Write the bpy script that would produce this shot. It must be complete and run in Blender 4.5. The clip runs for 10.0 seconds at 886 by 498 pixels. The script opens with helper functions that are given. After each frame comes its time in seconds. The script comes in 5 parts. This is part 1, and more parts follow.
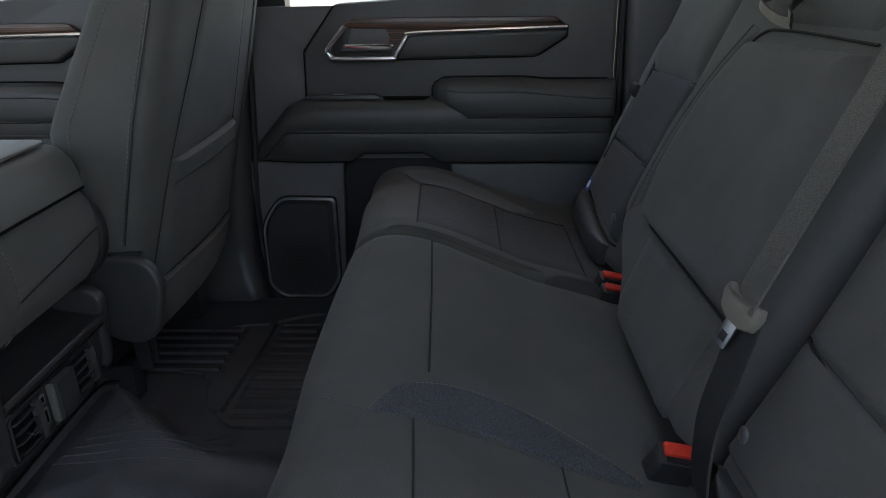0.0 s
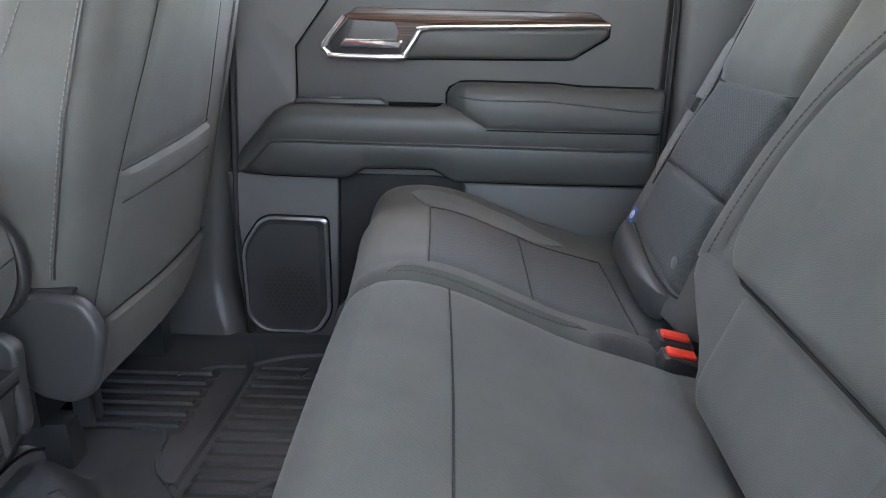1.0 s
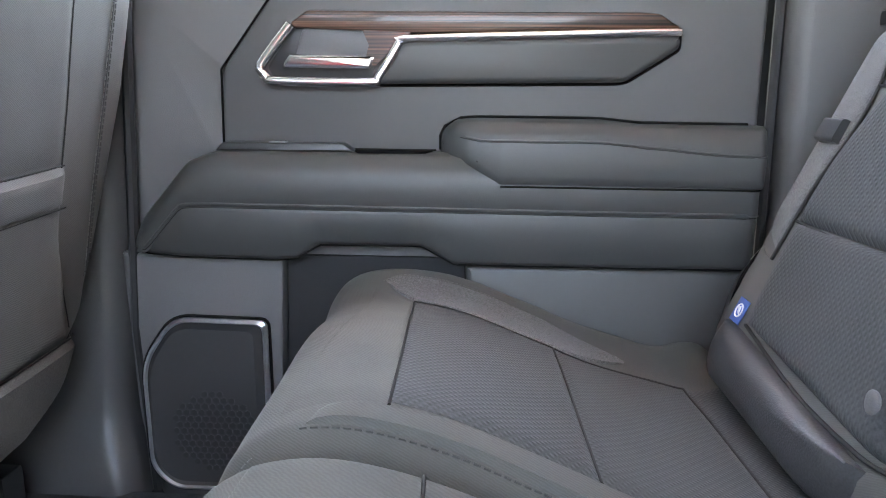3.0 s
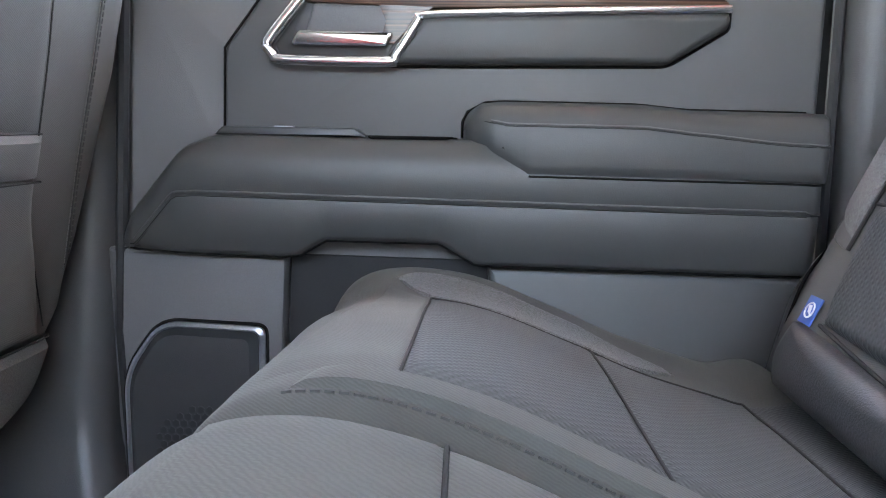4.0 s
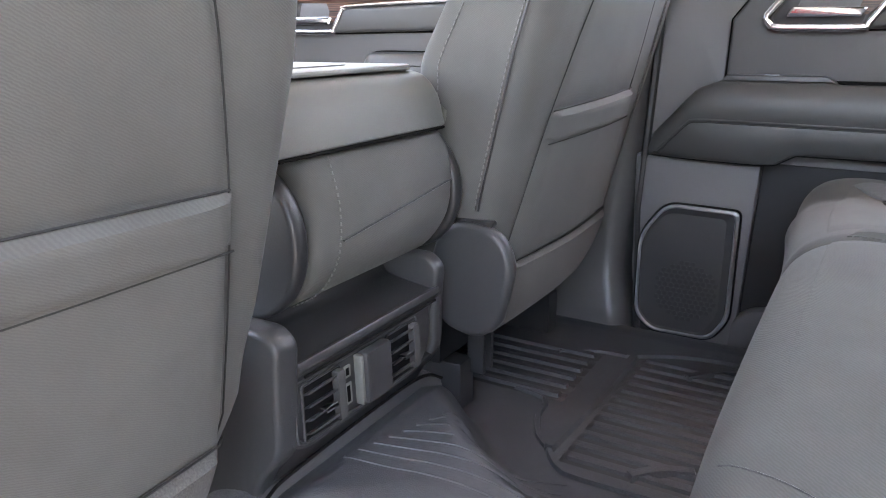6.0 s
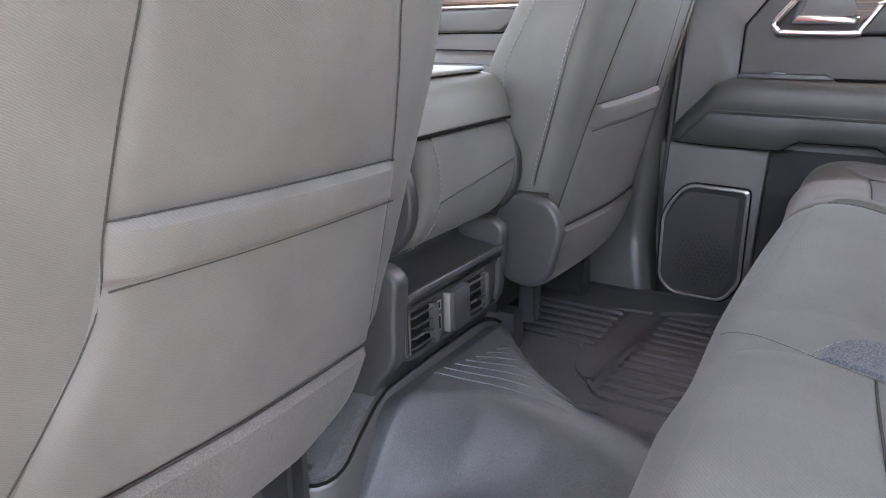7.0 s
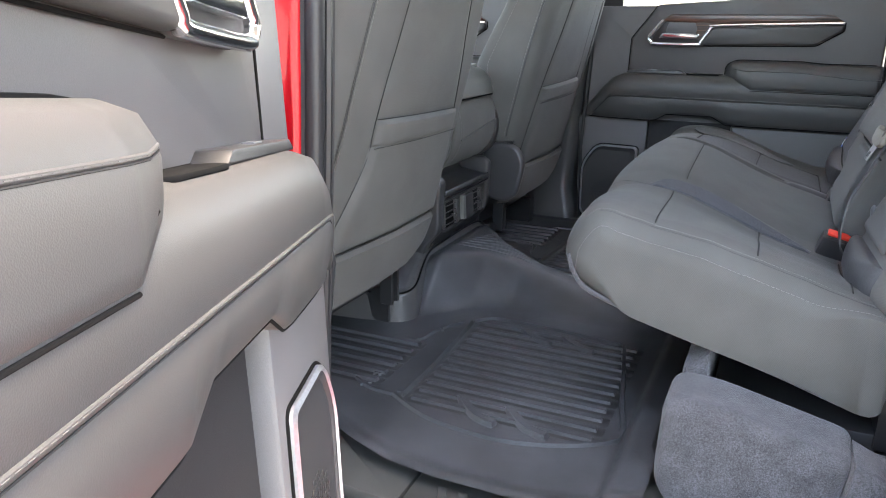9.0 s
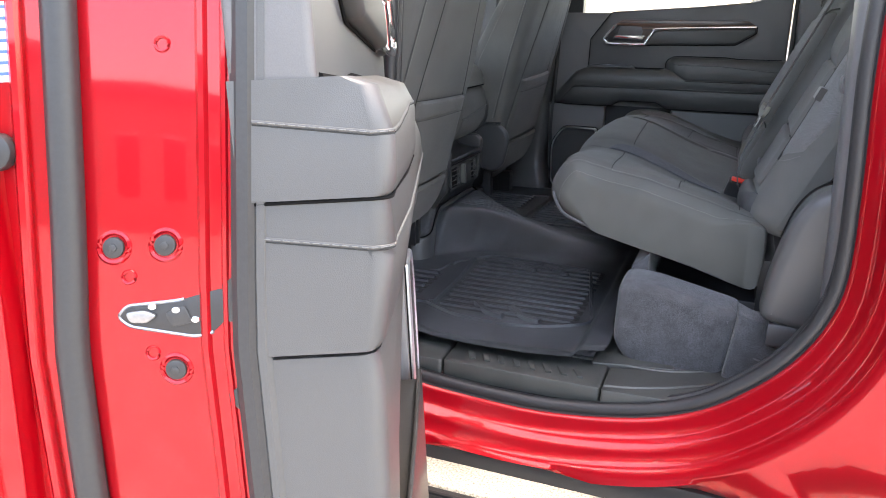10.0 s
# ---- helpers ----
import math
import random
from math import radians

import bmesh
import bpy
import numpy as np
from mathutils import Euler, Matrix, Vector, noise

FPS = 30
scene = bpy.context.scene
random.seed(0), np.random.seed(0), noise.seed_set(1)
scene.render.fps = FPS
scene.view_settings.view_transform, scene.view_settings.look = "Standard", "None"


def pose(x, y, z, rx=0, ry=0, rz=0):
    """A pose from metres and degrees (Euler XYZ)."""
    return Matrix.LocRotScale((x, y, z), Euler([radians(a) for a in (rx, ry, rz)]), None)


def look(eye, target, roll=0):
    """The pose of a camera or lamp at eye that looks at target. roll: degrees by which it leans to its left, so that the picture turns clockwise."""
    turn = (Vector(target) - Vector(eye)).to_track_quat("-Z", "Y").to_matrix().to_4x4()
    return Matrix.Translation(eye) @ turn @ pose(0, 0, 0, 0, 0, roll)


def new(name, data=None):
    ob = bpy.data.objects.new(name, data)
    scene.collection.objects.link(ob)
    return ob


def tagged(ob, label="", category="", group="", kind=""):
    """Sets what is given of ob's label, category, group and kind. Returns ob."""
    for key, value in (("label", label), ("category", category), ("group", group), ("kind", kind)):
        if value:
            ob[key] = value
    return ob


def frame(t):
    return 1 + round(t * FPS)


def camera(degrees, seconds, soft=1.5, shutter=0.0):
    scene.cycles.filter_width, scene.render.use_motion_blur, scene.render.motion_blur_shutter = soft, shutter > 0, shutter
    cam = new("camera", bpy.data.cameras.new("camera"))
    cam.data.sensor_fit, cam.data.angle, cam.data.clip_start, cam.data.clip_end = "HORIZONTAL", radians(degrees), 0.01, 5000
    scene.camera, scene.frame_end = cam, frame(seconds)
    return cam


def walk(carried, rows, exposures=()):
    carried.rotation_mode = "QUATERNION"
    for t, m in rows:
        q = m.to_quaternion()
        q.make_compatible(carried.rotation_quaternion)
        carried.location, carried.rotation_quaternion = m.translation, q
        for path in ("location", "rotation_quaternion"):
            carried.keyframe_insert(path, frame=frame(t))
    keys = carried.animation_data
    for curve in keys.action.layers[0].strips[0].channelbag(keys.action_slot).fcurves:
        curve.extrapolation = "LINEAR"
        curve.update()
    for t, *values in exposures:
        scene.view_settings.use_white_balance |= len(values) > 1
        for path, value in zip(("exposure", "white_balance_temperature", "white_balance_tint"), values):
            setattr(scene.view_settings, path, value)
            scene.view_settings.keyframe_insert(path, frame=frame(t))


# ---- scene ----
cam = camera(62.7, 10.0, soft=1.0)
PATH = [
    (0, (0.027, 0.059, 0.697), (-0.036, 1.924, -0.022), -1.0),
    (0.5, (-0.005, 0.188, 0.681), (-0.054, 2.055, -0.035), -0.0),
    (1, (-0.012, 0.305, 0.653), (-0.059, 2.18, -0.043), 1.0),
    (1.5, (-0.012, 0.425, 0.631), (-0.054, 2.312, -0.029), 1.2),
    (2, (-0.003, 0.568, 0.599), (-0.047, 2.477, 0.003), 0.8),
    (2.5, (0.001, 0.67, 0.556), (-0.057, 2.604, 0.048), 0.2),
    (2.7, (0.002, 0.698, 0.541), (-0.071, 2.638, 0.061), 0.2),
    (4, (-0.01, 0.822, 0.427), (-0.137, 2.799, 0.15), 1.2),
    (4.5, (-0.024, 0.774, 0.455), (-0.305, 2.733, 0.168), 1.3),
    (5, (-0.08, 0.64, 0.483), (-0.609, 2.528, 0.091), 1.1),
    (5.5, (-0.098, 0.492, 0.497), (-0.873, 2.271, 0.011), 0.6),
    (6, (-0.091, 0.319, 0.516), (-1.066, 1.969, -0.053), -0.4),
    (6.2, (-0.086, 0.266, 0.528), (-1.108, 1.882, -0.06), -0.4),
    (7.3, (-0.018, 0.027, 0.547), (-1.008, 1.658, -0.054), -0.3),
    (7.5, (-0.006, -0.017, 0.55), (-0.972, 1.627, -0.053), -0.3),
    (8, (0.023, -0.2, 0.551), (-0.88, 1.481, -0.048), 0.0),
    (8.5, (0.08, -0.382, 0.554), (-0.784, 1.321, -0.04), 0.1),
    (9, (0.14, -0.637, 0.572), (-0.674, 1.092, -0.018), 0.3),
    (9.5, (0.157, -0.889, 0.581), (-0.61, 0.863, -0.006), 0.7),
    (10, (0.221, -1.128, 0.601), (-0.492, 0.641, 0.0), 0.2),
]
walk(cam, [(t, look(eye, target, roll)) for t, eye, target, roll in PATH],
     exposures=[(0.0, 2.1, 8200, 10), (0.3, 3.15, 8300, 9), (0.6, 4.05, 8400, 9), (1.0, 4.3, 8500, 10), (2.5, 4.75, 8400, 13), (4.0, 4.7, 8200, 13), (4.5, 4.45, 8300, 14), (5.0, 4.25, 8700, 15), (5.5, 4.3, 9000, 16), (6.0, 4.55, 8700, 17), (7.5, 4.55, 8900, 19), (8.5, 4.1, 8900, 17), (9.0, 3.8, 8300, 12), (9.5, 3.4, 8200, 12), (10.0, 3.15, 8200, 13)])

# ---------------------------------------------------------------- world, sun
SUN_EL, SUN_ROT = 80.0, 60.0
world = bpy.data.worlds.new("sky")
scene.world = world
world.use_nodes = True
wn = world.node_tree.nodes
sky = wn.new("ShaderNodeTexSky")
sky.sky_type = "NISHITA"
sky.sun_disc = False
sky.sun_elevation, sky.sun_rotation = radians(SUN_EL), radians(SUN_ROT)
sky.air_density, sky.dust_density = 1.0, 2.0
wn["Background"].inputs[1].default_value = 0.23
world.node_tree.links.new(sky.outputs[0], wn["Background"].inputs[0])
sun = new("sun", bpy.data.lights.new("sun", "SUN"))
sun.data.energy, sun.data.angle, sun.data.color = 0.5, radians(15), (1.0, 0.96, 0.90)
sun.matrix_world = look((1.50, 0.87, 9.85), (0, 0, 0))

# ---------------------------------------------------------------- materials
def mat(name, base, rough=0.7, metal=0.0, bump=0.0, scale=300.0, vary=0.15, blotch=6.0, sheen=0.0, coat=0.0, spec=0.5, kind="noise", grain=0.1, stretch=(1, 1, 1), deep=0.001):
    """Principled material with grain at two scales: fine relief and broad uneven tone."""
    m = bpy.data.materials.new(name)
    m.use_nodes = True
    nt = m.node_tree
    b = nt.nodes["Principled BSDF"]
    b.inputs["Roughness"].default_value = rough
    b.inputs["Metallic"].default_value = metal
    b.inputs["Specular IOR Level"].default_value = spec
    b.inputs["Sheen Weight"].default_value = sheen
    b.inputs["Sheen Roughness"].default_value = 0.4
    b.inputs["Coat Weight"].default_value = coat
    b.inputs["Coat Roughness"].default_value = 0.04
    tc = nt.nodes.new("ShaderNodeTexCoord")
    n1 = nt.nodes.new("ShaderNodeTexNoise")
    n1.inputs["Scale"].default_value = blotch
    n1.inputs["Detail"].default_value = 6
    nt.links.new(tc.outputs["Object"], n1.inputs["Vector"])
    if kind == "voronoi":
        n2 = nt.nodes.new("ShaderNodeTexVoronoi")
        n2.inputs["Scale"].default_value = scale
        fine = n2.outputs["Distance"]
    elif kind == "twill":
        n2 = nt.nodes.new("ShaderNodeTexWave")
        n2.bands_direction = "DIAGONAL"
        n2.inputs["Scale"].default_value = scale
        n2.inputs["Distortion"].default_value = 4.0
        n2.inputs["Detail Scale"].default_value = 1.5
        fine = n2.outputs["Fac"]
    else:
        n2 = nt.nodes.new("ShaderNodeTexNoise")
        n2.inputs["Scale"].default_value = scale
        n2.inputs["Detail"].default_value = 4
        fine = n2.outputs["Fac"]
    mp = nt.nodes.new("ShaderNodeMapping")
    mp.inputs["Scale"].default_value = stretch
    nt.links.new(tc.outputs["Object"], mp.inputs["Vector"])
    nt.links.new(mp.outputs[0], n2.inputs["Vector"])

    def grey(src, lo, hi, amount):
        r = nt.nodes.new("ShaderNodeMapRange")
        r.inputs["From Min"].default_value, r.inputs["From Max"].default_value = lo, hi
        r.inputs["To Min"].default_value, r.inputs["To Max"].default_value = 1 - amount, 1 + amount
        nt.links.new(src, r.inputs["Value"])
        return r.outputs["Result"]
    tone = nt.nodes.new("ShaderNodeMath")
    tone.operation = "MULTIPLY"
    nt.links.new(grey(n1.outputs["Fac"], 0.3, 0.7, vary), tone.inputs[0])
    nt.links.new(grey(fine, 0.3 if kind == "noise" else 0.05, 0.95 if kind == "twill" else 0.7, grain), tone.inputs[1])
    mul = nt.nodes.new("ShaderNodeVectorMath")
    mul.operation = "SCALE"
    mul.inputs[0].default_value = base
    nt.links.new(tone.outputs[0], mul.inputs["Scale"])
    nt.links.new(mul.outputs[0], b.inputs["Base Color"])
    if bump:
        bp = nt.nodes.new("ShaderNodeBump")
        bp.inputs["Strength"].default_value = bump
        bp.inputs["Distance"].default_value = deep
        nt.links.new(fine, bp.inputs["Height"])
        nt.links.new(bp.outputs[0], b.inputs["Normal"])
    return m


CLOTH = mat("seat_cloth", (0.086, 0.085, 0.079), 0.92, bump=0.22, scale=185, sheen=0.04, vary=0.11, blotch=12, grain=0.07, kind="twill", stretch=(1, 1, 1.6), deep=0.0006)
TWEED = mat("tweed_insert", (0.105, 0.105, 0.103), 0.95, bump=0.8, scale=650, vary=0.14, sheen=0.12, grain=0.6)
FELT = mat("felt_flap", (0.084, 0.081, 0.075), 1.0, bump=0.45, scale=600, vary=0.15, sheen=0.05, grain=0.28)
def quilt_mat():
    m = mat("quilted_cloth", (0.035, 0.038, 0.038), 0.85, bump=0.0, scale=700, sheen=0.05, grain=0.3)
    nt = m.node_tree
    tc = nt.nodes.new("ShaderNodeTexCoord")
    hs = []
    for turn in (38, -38):
        mp = nt.nodes.new("ShaderNodeMapping")
        mp.inputs["Rotation"].default_value = (radians(turn * 0.6), radians(turn * 0.4), radians(turn))
        wv = nt.nodes.new("ShaderNodeTexWave")
        wv.inputs["Scale"].default_value = 72
        wv.inputs["Distortion"].default_value = 0.4
        nt.links.new(tc.outputs["Object"], mp.inputs["Vector"])
        nt.links.new(mp.outputs[0], wv.inputs["Vector"])
        hs.append(wv.outputs["Fac"])
    mx = nt.nodes.new("ShaderNodeMath")
    mx.operation = "MULTIPLY"
    nt.links.new(hs[0], mx.inputs[0])
    nt.links.new(hs[1], mx.inputs[1])
    bp = nt.nodes.new("ShaderNodeBump")
    bp.inputs["Strength"].default_value = 0.3
    bp.inputs["Distance"].default_value = 0.002
    nt.links.new(mx.outputs[0], bp.inputs["Height"])
    nt.links.new(bp.outputs[0], nt.nodes["Principled BSDF"].inputs["Normal"])
    return m


TWEEDBLUE = mat("blue_tweed", (0.052, 0.055, 0.062), 0.95, bump=0.8, scale=650, vary=0.14, sheen=0.08, grain=0.6)
QUILT = quilt_mat()
# the same seat cloth, darkened to stand for dimmer light on the bench cushions
DIMCLOTH = mat("seat_cloth_dimmed", (0.074, 0.075, 0.068), 0.92, bump=0.22, scale=185, sheen=0.04, vary=0.12, blotch=12, grain=0.07, kind="twill", stretch=(1, 1, 1.6), deep=0.0006)
# door plastic darkened to carry the shade of a deep recess
RECESS_SHADE = mat("recess_shade", (0.020, 0.020, 0.021), 0.68, spec=0.25, bump=0.3, scale=800, vary=0.1)
VINYL = mat("grained_vinyl", (0.056, 0.056, 0.055), 0.46, bump=0.10, scale=1300, kind="voronoi", vary=0.06, grain=0.07)
PLASTIC = mat("grained_plastic", (0.112, 0.110, 0.112), 0.45, bump=0.25, scale=900, vary=0.07, grain=0.10)
TRIM = mat("smooth_trim", (0.085, 0.083, 0.084), 0.45, bump=0.12, scale=1200, vary=0.07, grain=0.07)
GREYPL = mat("dark_plastic", (0.042, 0.042, 0.043), 0.42, bump=0.25, scale=900, vary=0.08, grain=0.12)
DARKPL = mat("black_plastic", (0.027, 0.027, 0.028), 0.38, bump=0.2, scale=900, vary=0.1, grain=0.15)
CHROME = mat("chrome", (0.86, 0.87, 0.88), 0.16, 1.0, vary=0.02, grain=0.0)
SATIN = mat("satin_metal", (0.56, 0.58, 0.61), 0.34, 0.85, vary=0.05)
SILLPL = mat("sill_plastic", (0.046, 0.048, 0.045), 0.45, bump=0.3, scale=800, vary=0.15, blotch=14, grain=0.2)
WOOD = mat("dark_wood", (0.072, 0.033, 0.020), 0.38, coat=0.25, scale=40, vary=0.45, grain=1.4, stretch=(0.06, 4, 14))
BLACKVINYL = mat("black_vinyl", (0.036, 0.036, 0.037), 0.5, bump=0.4, scale=500, vary=0.1, grain=0.25)
RUBBER = mat("rubber_mat", (0.042, 0.045, 0.049), 0.44, spec=0.38, bump=0.5, scale=420, vary=0.35, blotch=9, grain=0.4, stretch=(1, 2.5, 1))
CARPET = mat("carpet", (0.059, 0.060, 0.064), 1.0, bump=1.0, scale=620, vary=0.22, blotch=30, sheen=0.2, grain=0.55, deep=0.0015)
PAINT = mat("red_paint", (0.37, 0.002, 0.008), 0.30, metal=0.5, coat=0.7, spec=0.2, vary=0.05, scale=900, grain=0.05)
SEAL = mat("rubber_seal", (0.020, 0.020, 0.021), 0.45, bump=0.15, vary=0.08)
GAP = mat("dark_gap", (0.007, 0.007, 0.007), 0.95, spec=0.1, vary=0.05)
# dark colour for the shade that gathers in sewn creases
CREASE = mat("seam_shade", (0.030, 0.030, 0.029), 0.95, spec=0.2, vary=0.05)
RED = mat("red_button", (0.75, 0.05, 0.03), 0.4, vary=0.05)
WEB = mat("belt_webbing", (0.11, 0.105, 0.095), 0.8, bump=0.8, scale=500, grain=0.4, stretch=(2.5, 0.5, 2.5))
THREAD = mat("thread", (0.14, 0.138, 0.13), 0.8)
DARKTHREAD = mat("dark_thread", (0.05, 0.049, 0.047), 0.8)
ASPHALT = mat("concrete", (0.36, 0.34, 0.30), 0.95, bump=1, scale=200, vary=0.2, blotch=3, grain=0.25)
GRIT = mat("grit", (0.68, 0.58, 0.42), 0.95, bump=1, scale=260, vary=0.15, grain=0.6)
CREAM = mat("pale_vinyl", (0.58, 0.58, 0.55), 0.6, bump=0.2, scale=1000)
LID = mat("lid_vinyl", (0.125, 0.126, 0.113), 0.55, bump=0.2, scale=1100, vary=0.06)
PILLAR = mat("pillar_plastic", (0.062, 0.061, 0.061), 0.42, bump=0.2, scale=900, vary=0.06, grain=0.1)
LIDTOP = mat("pale_lid", (0.22, 0.225, 0.205), 0.6, bump=0.3, scale=900)
STEEL = mat("worn_steel", (0.32, 0.32, 0.33), 0.38, 1.0, vary=0.1)
LABEL = mat("label", (0.75, 0.75, 0.78), 0.5)
BLUE = mat("label_blue", (0.05, 0.12, 0.4), 0.5)


# ---------------------------------------------------------------- mesh helpers
def part(name, bm, material, parent=None, label="", m=None, sharp=40, weld=False):
    """Link a bmesh as one mesh object under its parent."""
    if m is not None:
        bm.transform(m)
    if weld:
        bmesh.ops.remove_doubles(bm, verts=bm.verts, dist=1e-5)
    bmesh.ops.recalc_face_normals(bm, faces=bm.faces)
    me = bpy.data.meshes.new(name)
    bm.to_mesh(me)
    bm.free()
    me.materials.append(material)
    me.set_sharp_from_angle(angle=radians(sharp))
    ob = new(name, me)
    if parent is not None:
        ob.parent = parent
    if label:
        tagged(ob, label)
    return ob


def thing(name, label, category, group="", kind=""):
    ob = new(name)
    ob.empty_display_size = 0.05
    return tagged(ob, label, category, group, kind)


def single(name, bm, material, label, category, group="", kind="", m=None, sharp=40):
    return tagged(part(name, bm, material, None, "", m, sharp), label, category, group, kind)


def fillet(pts, r, n=5):
    """Round the corners of a closed 2D outline; r is one radius or one for each corner."""
    out, k = [], len(pts)
    rs = r if isinstance(r, (list, tuple)) else [r] * k
    for i in range(k):
        p, a, b = Vector(pts[i]), Vector(pts[i - 1]), Vector(pts[(i + 1) % k])
        u, w = a - p, b - p
        if rs[i] <= 0 or u.length < 1e-9 or w.length < 1e-9:
            out.append(tuple(p))
            continue
        q = min(rs[i], u.length * 0.45, w.length * 0.45)
        s, e = p + u.normalized() * q, p + w.normalized() * q
        for j in range(n + 1):
            f = j / n
            c = s * (1 - f) ** 2 + p * 2 * f * (1 - f) + e * f * f
            out.append(tuple(c))
    return out


def prism(outline, lo, hi, axis="y", edge=0.0, seg=2, bm=None):
    """Outline in the plane across axis, as (x,z), (x,y) or (y,z), drawn out from lo to hi, edges rounded by edge."""
    bm = bm or bmesh.new()
    def at(p, h):
        return {"y": (p[0], h, p[1]), "z": (p[0], p[1], h), "x": (h, p[0], p[1])}[axis]
    n = len(outline)
    cx, cy = sum(p[0] for p in outline) / n, sum(p[1] for p in outline) / n
    nor = []
    area = sum(outline[i - 1][0] * outline[i][1] - outline[i][0] * outline[i - 1][1] for i in range(n))
    sg = 1 if area > 0 else -1
    for i in range(n):
        a, b, p = Vector(outline[i - 1]), Vector(outline[(i + 1) % n]), Vector(outline[i])
        d1 = (p - a).normalized() if (p - a).length > 1e-9 else Vector((0, 0))
        d2 = (b - p).normalized() if (b - p).length > 1e-9 else Vector((0, 0))
        t = d1 + d2
        t = t.normalized() if t.length > 1e-6 else Vector((1, 0))
        nor.append(Vector((-t.y, t.x)) * sg)
    rings = []
    if edge > 0:
        sgn = 1 if hi > lo else -1
        e = min(edge, abs(hi - lo) * 0.5)
        for end, way in ((lo, sgn), (hi, -sgn)):
            ring = [(e * (1 - math.sin(f / seg * math.pi / 2)), end + way * e * (1 - math.cos(f / seg * math.pi / 2))) for f in range(seg + 1)]
            rings.append(ring)
        order = rings[0] + rings[1][::-1]
    else:
        order = [(0, lo), (0, hi)]
    vs = []
    for ins, h in order:
        vs.append([bm.verts.new(at((outline[i][0] + nor[i].x * ins, outline[i][1] + nor[i].y * ins), h)) for i in range(n)])
    for a, b in zip(vs, vs[1:]):
        for i in range(n):
            bm.faces.new((a[i - 1], a[i], b[i], b[i - 1])).smooth = True
    caps = [bm.faces.new(vs[0]), bm.faces.new(vs[-1])]
    if n > 4:
        bmesh.ops.triangulate(bm, faces=caps, ngon_method="EAR_CLIP")
    return bm


def box(x0, x1, y0, y1, z0, z1, edge=0.004, bm=None):
    return prism([(x0, y0), (x1, y0), (x1, y1), (x0, y1)], z0, z1, "z", edge, 2, bm)


def loft(sections, closed=True, caps=True, bm=None):
    """Skin through equal-length sections of points."""
    bm = bm or bmesh.new()
    vs = [[bm.verts.new(p) for p in s] for s in sections]
    n = len(vs[0])
    for a, b in zip(vs, vs[1:]):
        for i in range(0 if closed else 1, n):
            bm.faces.new((a[i - 1], a[i], b[i], b[i - 1])).smooth = True
    if caps and closed:
        ends = [bm.faces.new(vs[0]), bm.faces.new(vs[-1])]
        if n > 4:
            bmesh.ops.triangulate(bm, faces=ends, ngon_method="EAR_CLIP")
    return bm


def tube(path, r, n=8, closed=False, bm=None, flat=1.0):
    """A round strand along 3D points."""
    pts = [Vector(p) for p in path]
    k = len(pts)
    secs = []
    up = Vector((0.13, 0.31, 0.94))
    for i, p in enumerate(pts):
        a = pts[i - 1] if (i or closed) else p
        b = pts[(i + 1) % k] if (i < k - 1 or closed) else p
        t = (b - a).normalized()
        s = t.cross(up).normalized()
        w = s.cross(t)
        secs.append([p + s * (r * math.cos(j * 2 * math.pi / n)) + w * (r * flat * math.sin(j * 2 * math.pi / n)) for j in range(n)])
    if closed:
        secs.append(secs[0])
    return loft(secs, True, not closed, bm)


def spline(pts, n):
    """n points evenly along a smooth line through pts (any dimension)."""
    P = [Vector(p) for p in pts]
    fine = []
    for i in range(len(P) - 1):
        p0, p1, p2, p3 = P[max(i - 1, 0)], P[i], P[i + 1], P[min(i + 2, len(P) - 1)]
        for j in range(16):
            t = j / 16
            fine.append(0.5 * ((2 * p1) + (p2 - p0) * t + (2 * p0 - 5 * p1 + 4 * p2 - p3) * t * t + (3 * p1 - p0 - 3 * p2 + p3) * t ** 3))
    fine.append(P[-1])
    d = [0]
    for a, b in zip(fine, fine[1:]):
        d.append(d[-1] + (b - a).length)
    out, j = [], 0
    for i in range(n):
        s = d[-1] * i / (n - 1)
        while j < len(d) - 2 and d[j + 1] < s:
            j += 1
        f = (s - d[j]) / max(d[j + 1] - d[j], 1e-9)
        out.append(fine[j].lerp(fine[j + 1], min(max(f, 0), 1)))
    return out


def lerp_table(rows, x):
    """Piecewise-linear value of a table of (x, value)."""
    if x <= rows[0][0]:
        return rows[0][1]
    for (a, va), (b, vb) in zip(rows, rows[1:]):
        if x <= b:
            return va + (vb - va) * (x - a) / (b - a)
    return rows[-1][1]


def smooth01(a, b, x):
    f = min(max((x - a) / (b - a), 0), 1)
    return f * f * (3 - 2 * f)


def stitches(path, size=0.0010, gap=0.0052, long=0.0036, bm=None):
    """A row of small thread dashes along 3D points."""
    bm = bm or bmesh.new()
    pts = [Vector(p) for p in path]
    d = [0]
    for a, b in zip(pts, pts[1:]):
        d.append(d[-1] + (b - a).length)
    s, j = gap / 2, 0
    while s < d[-1]:
        while j < len(d) - 2 and d[j + 1] < s:
            j += 1
        t = (pts[j + 1] - pts[j]).normalized()
        c = pts[j] + t * (s - d[j])
        u = t.orthogonal().normalized()
        w = t.cross(u)
        vs = [bm.verts.new(c + t * a * long / 2 + u * b * size / 2 + w * e * size / 2) for a in (-1, 1) for b, e in ((-1, 0), (0, 1), (1, 0), (0, -1))]
        for i in range(4):
            bm.faces.new((vs[i], vs[(i + 1) % 4], vs[4 + (i + 1) % 4], vs[4 + i]))
        bm.faces.new(vs[:4])
        bm.faces.new(vs[4:])
        s += gap
    return bm


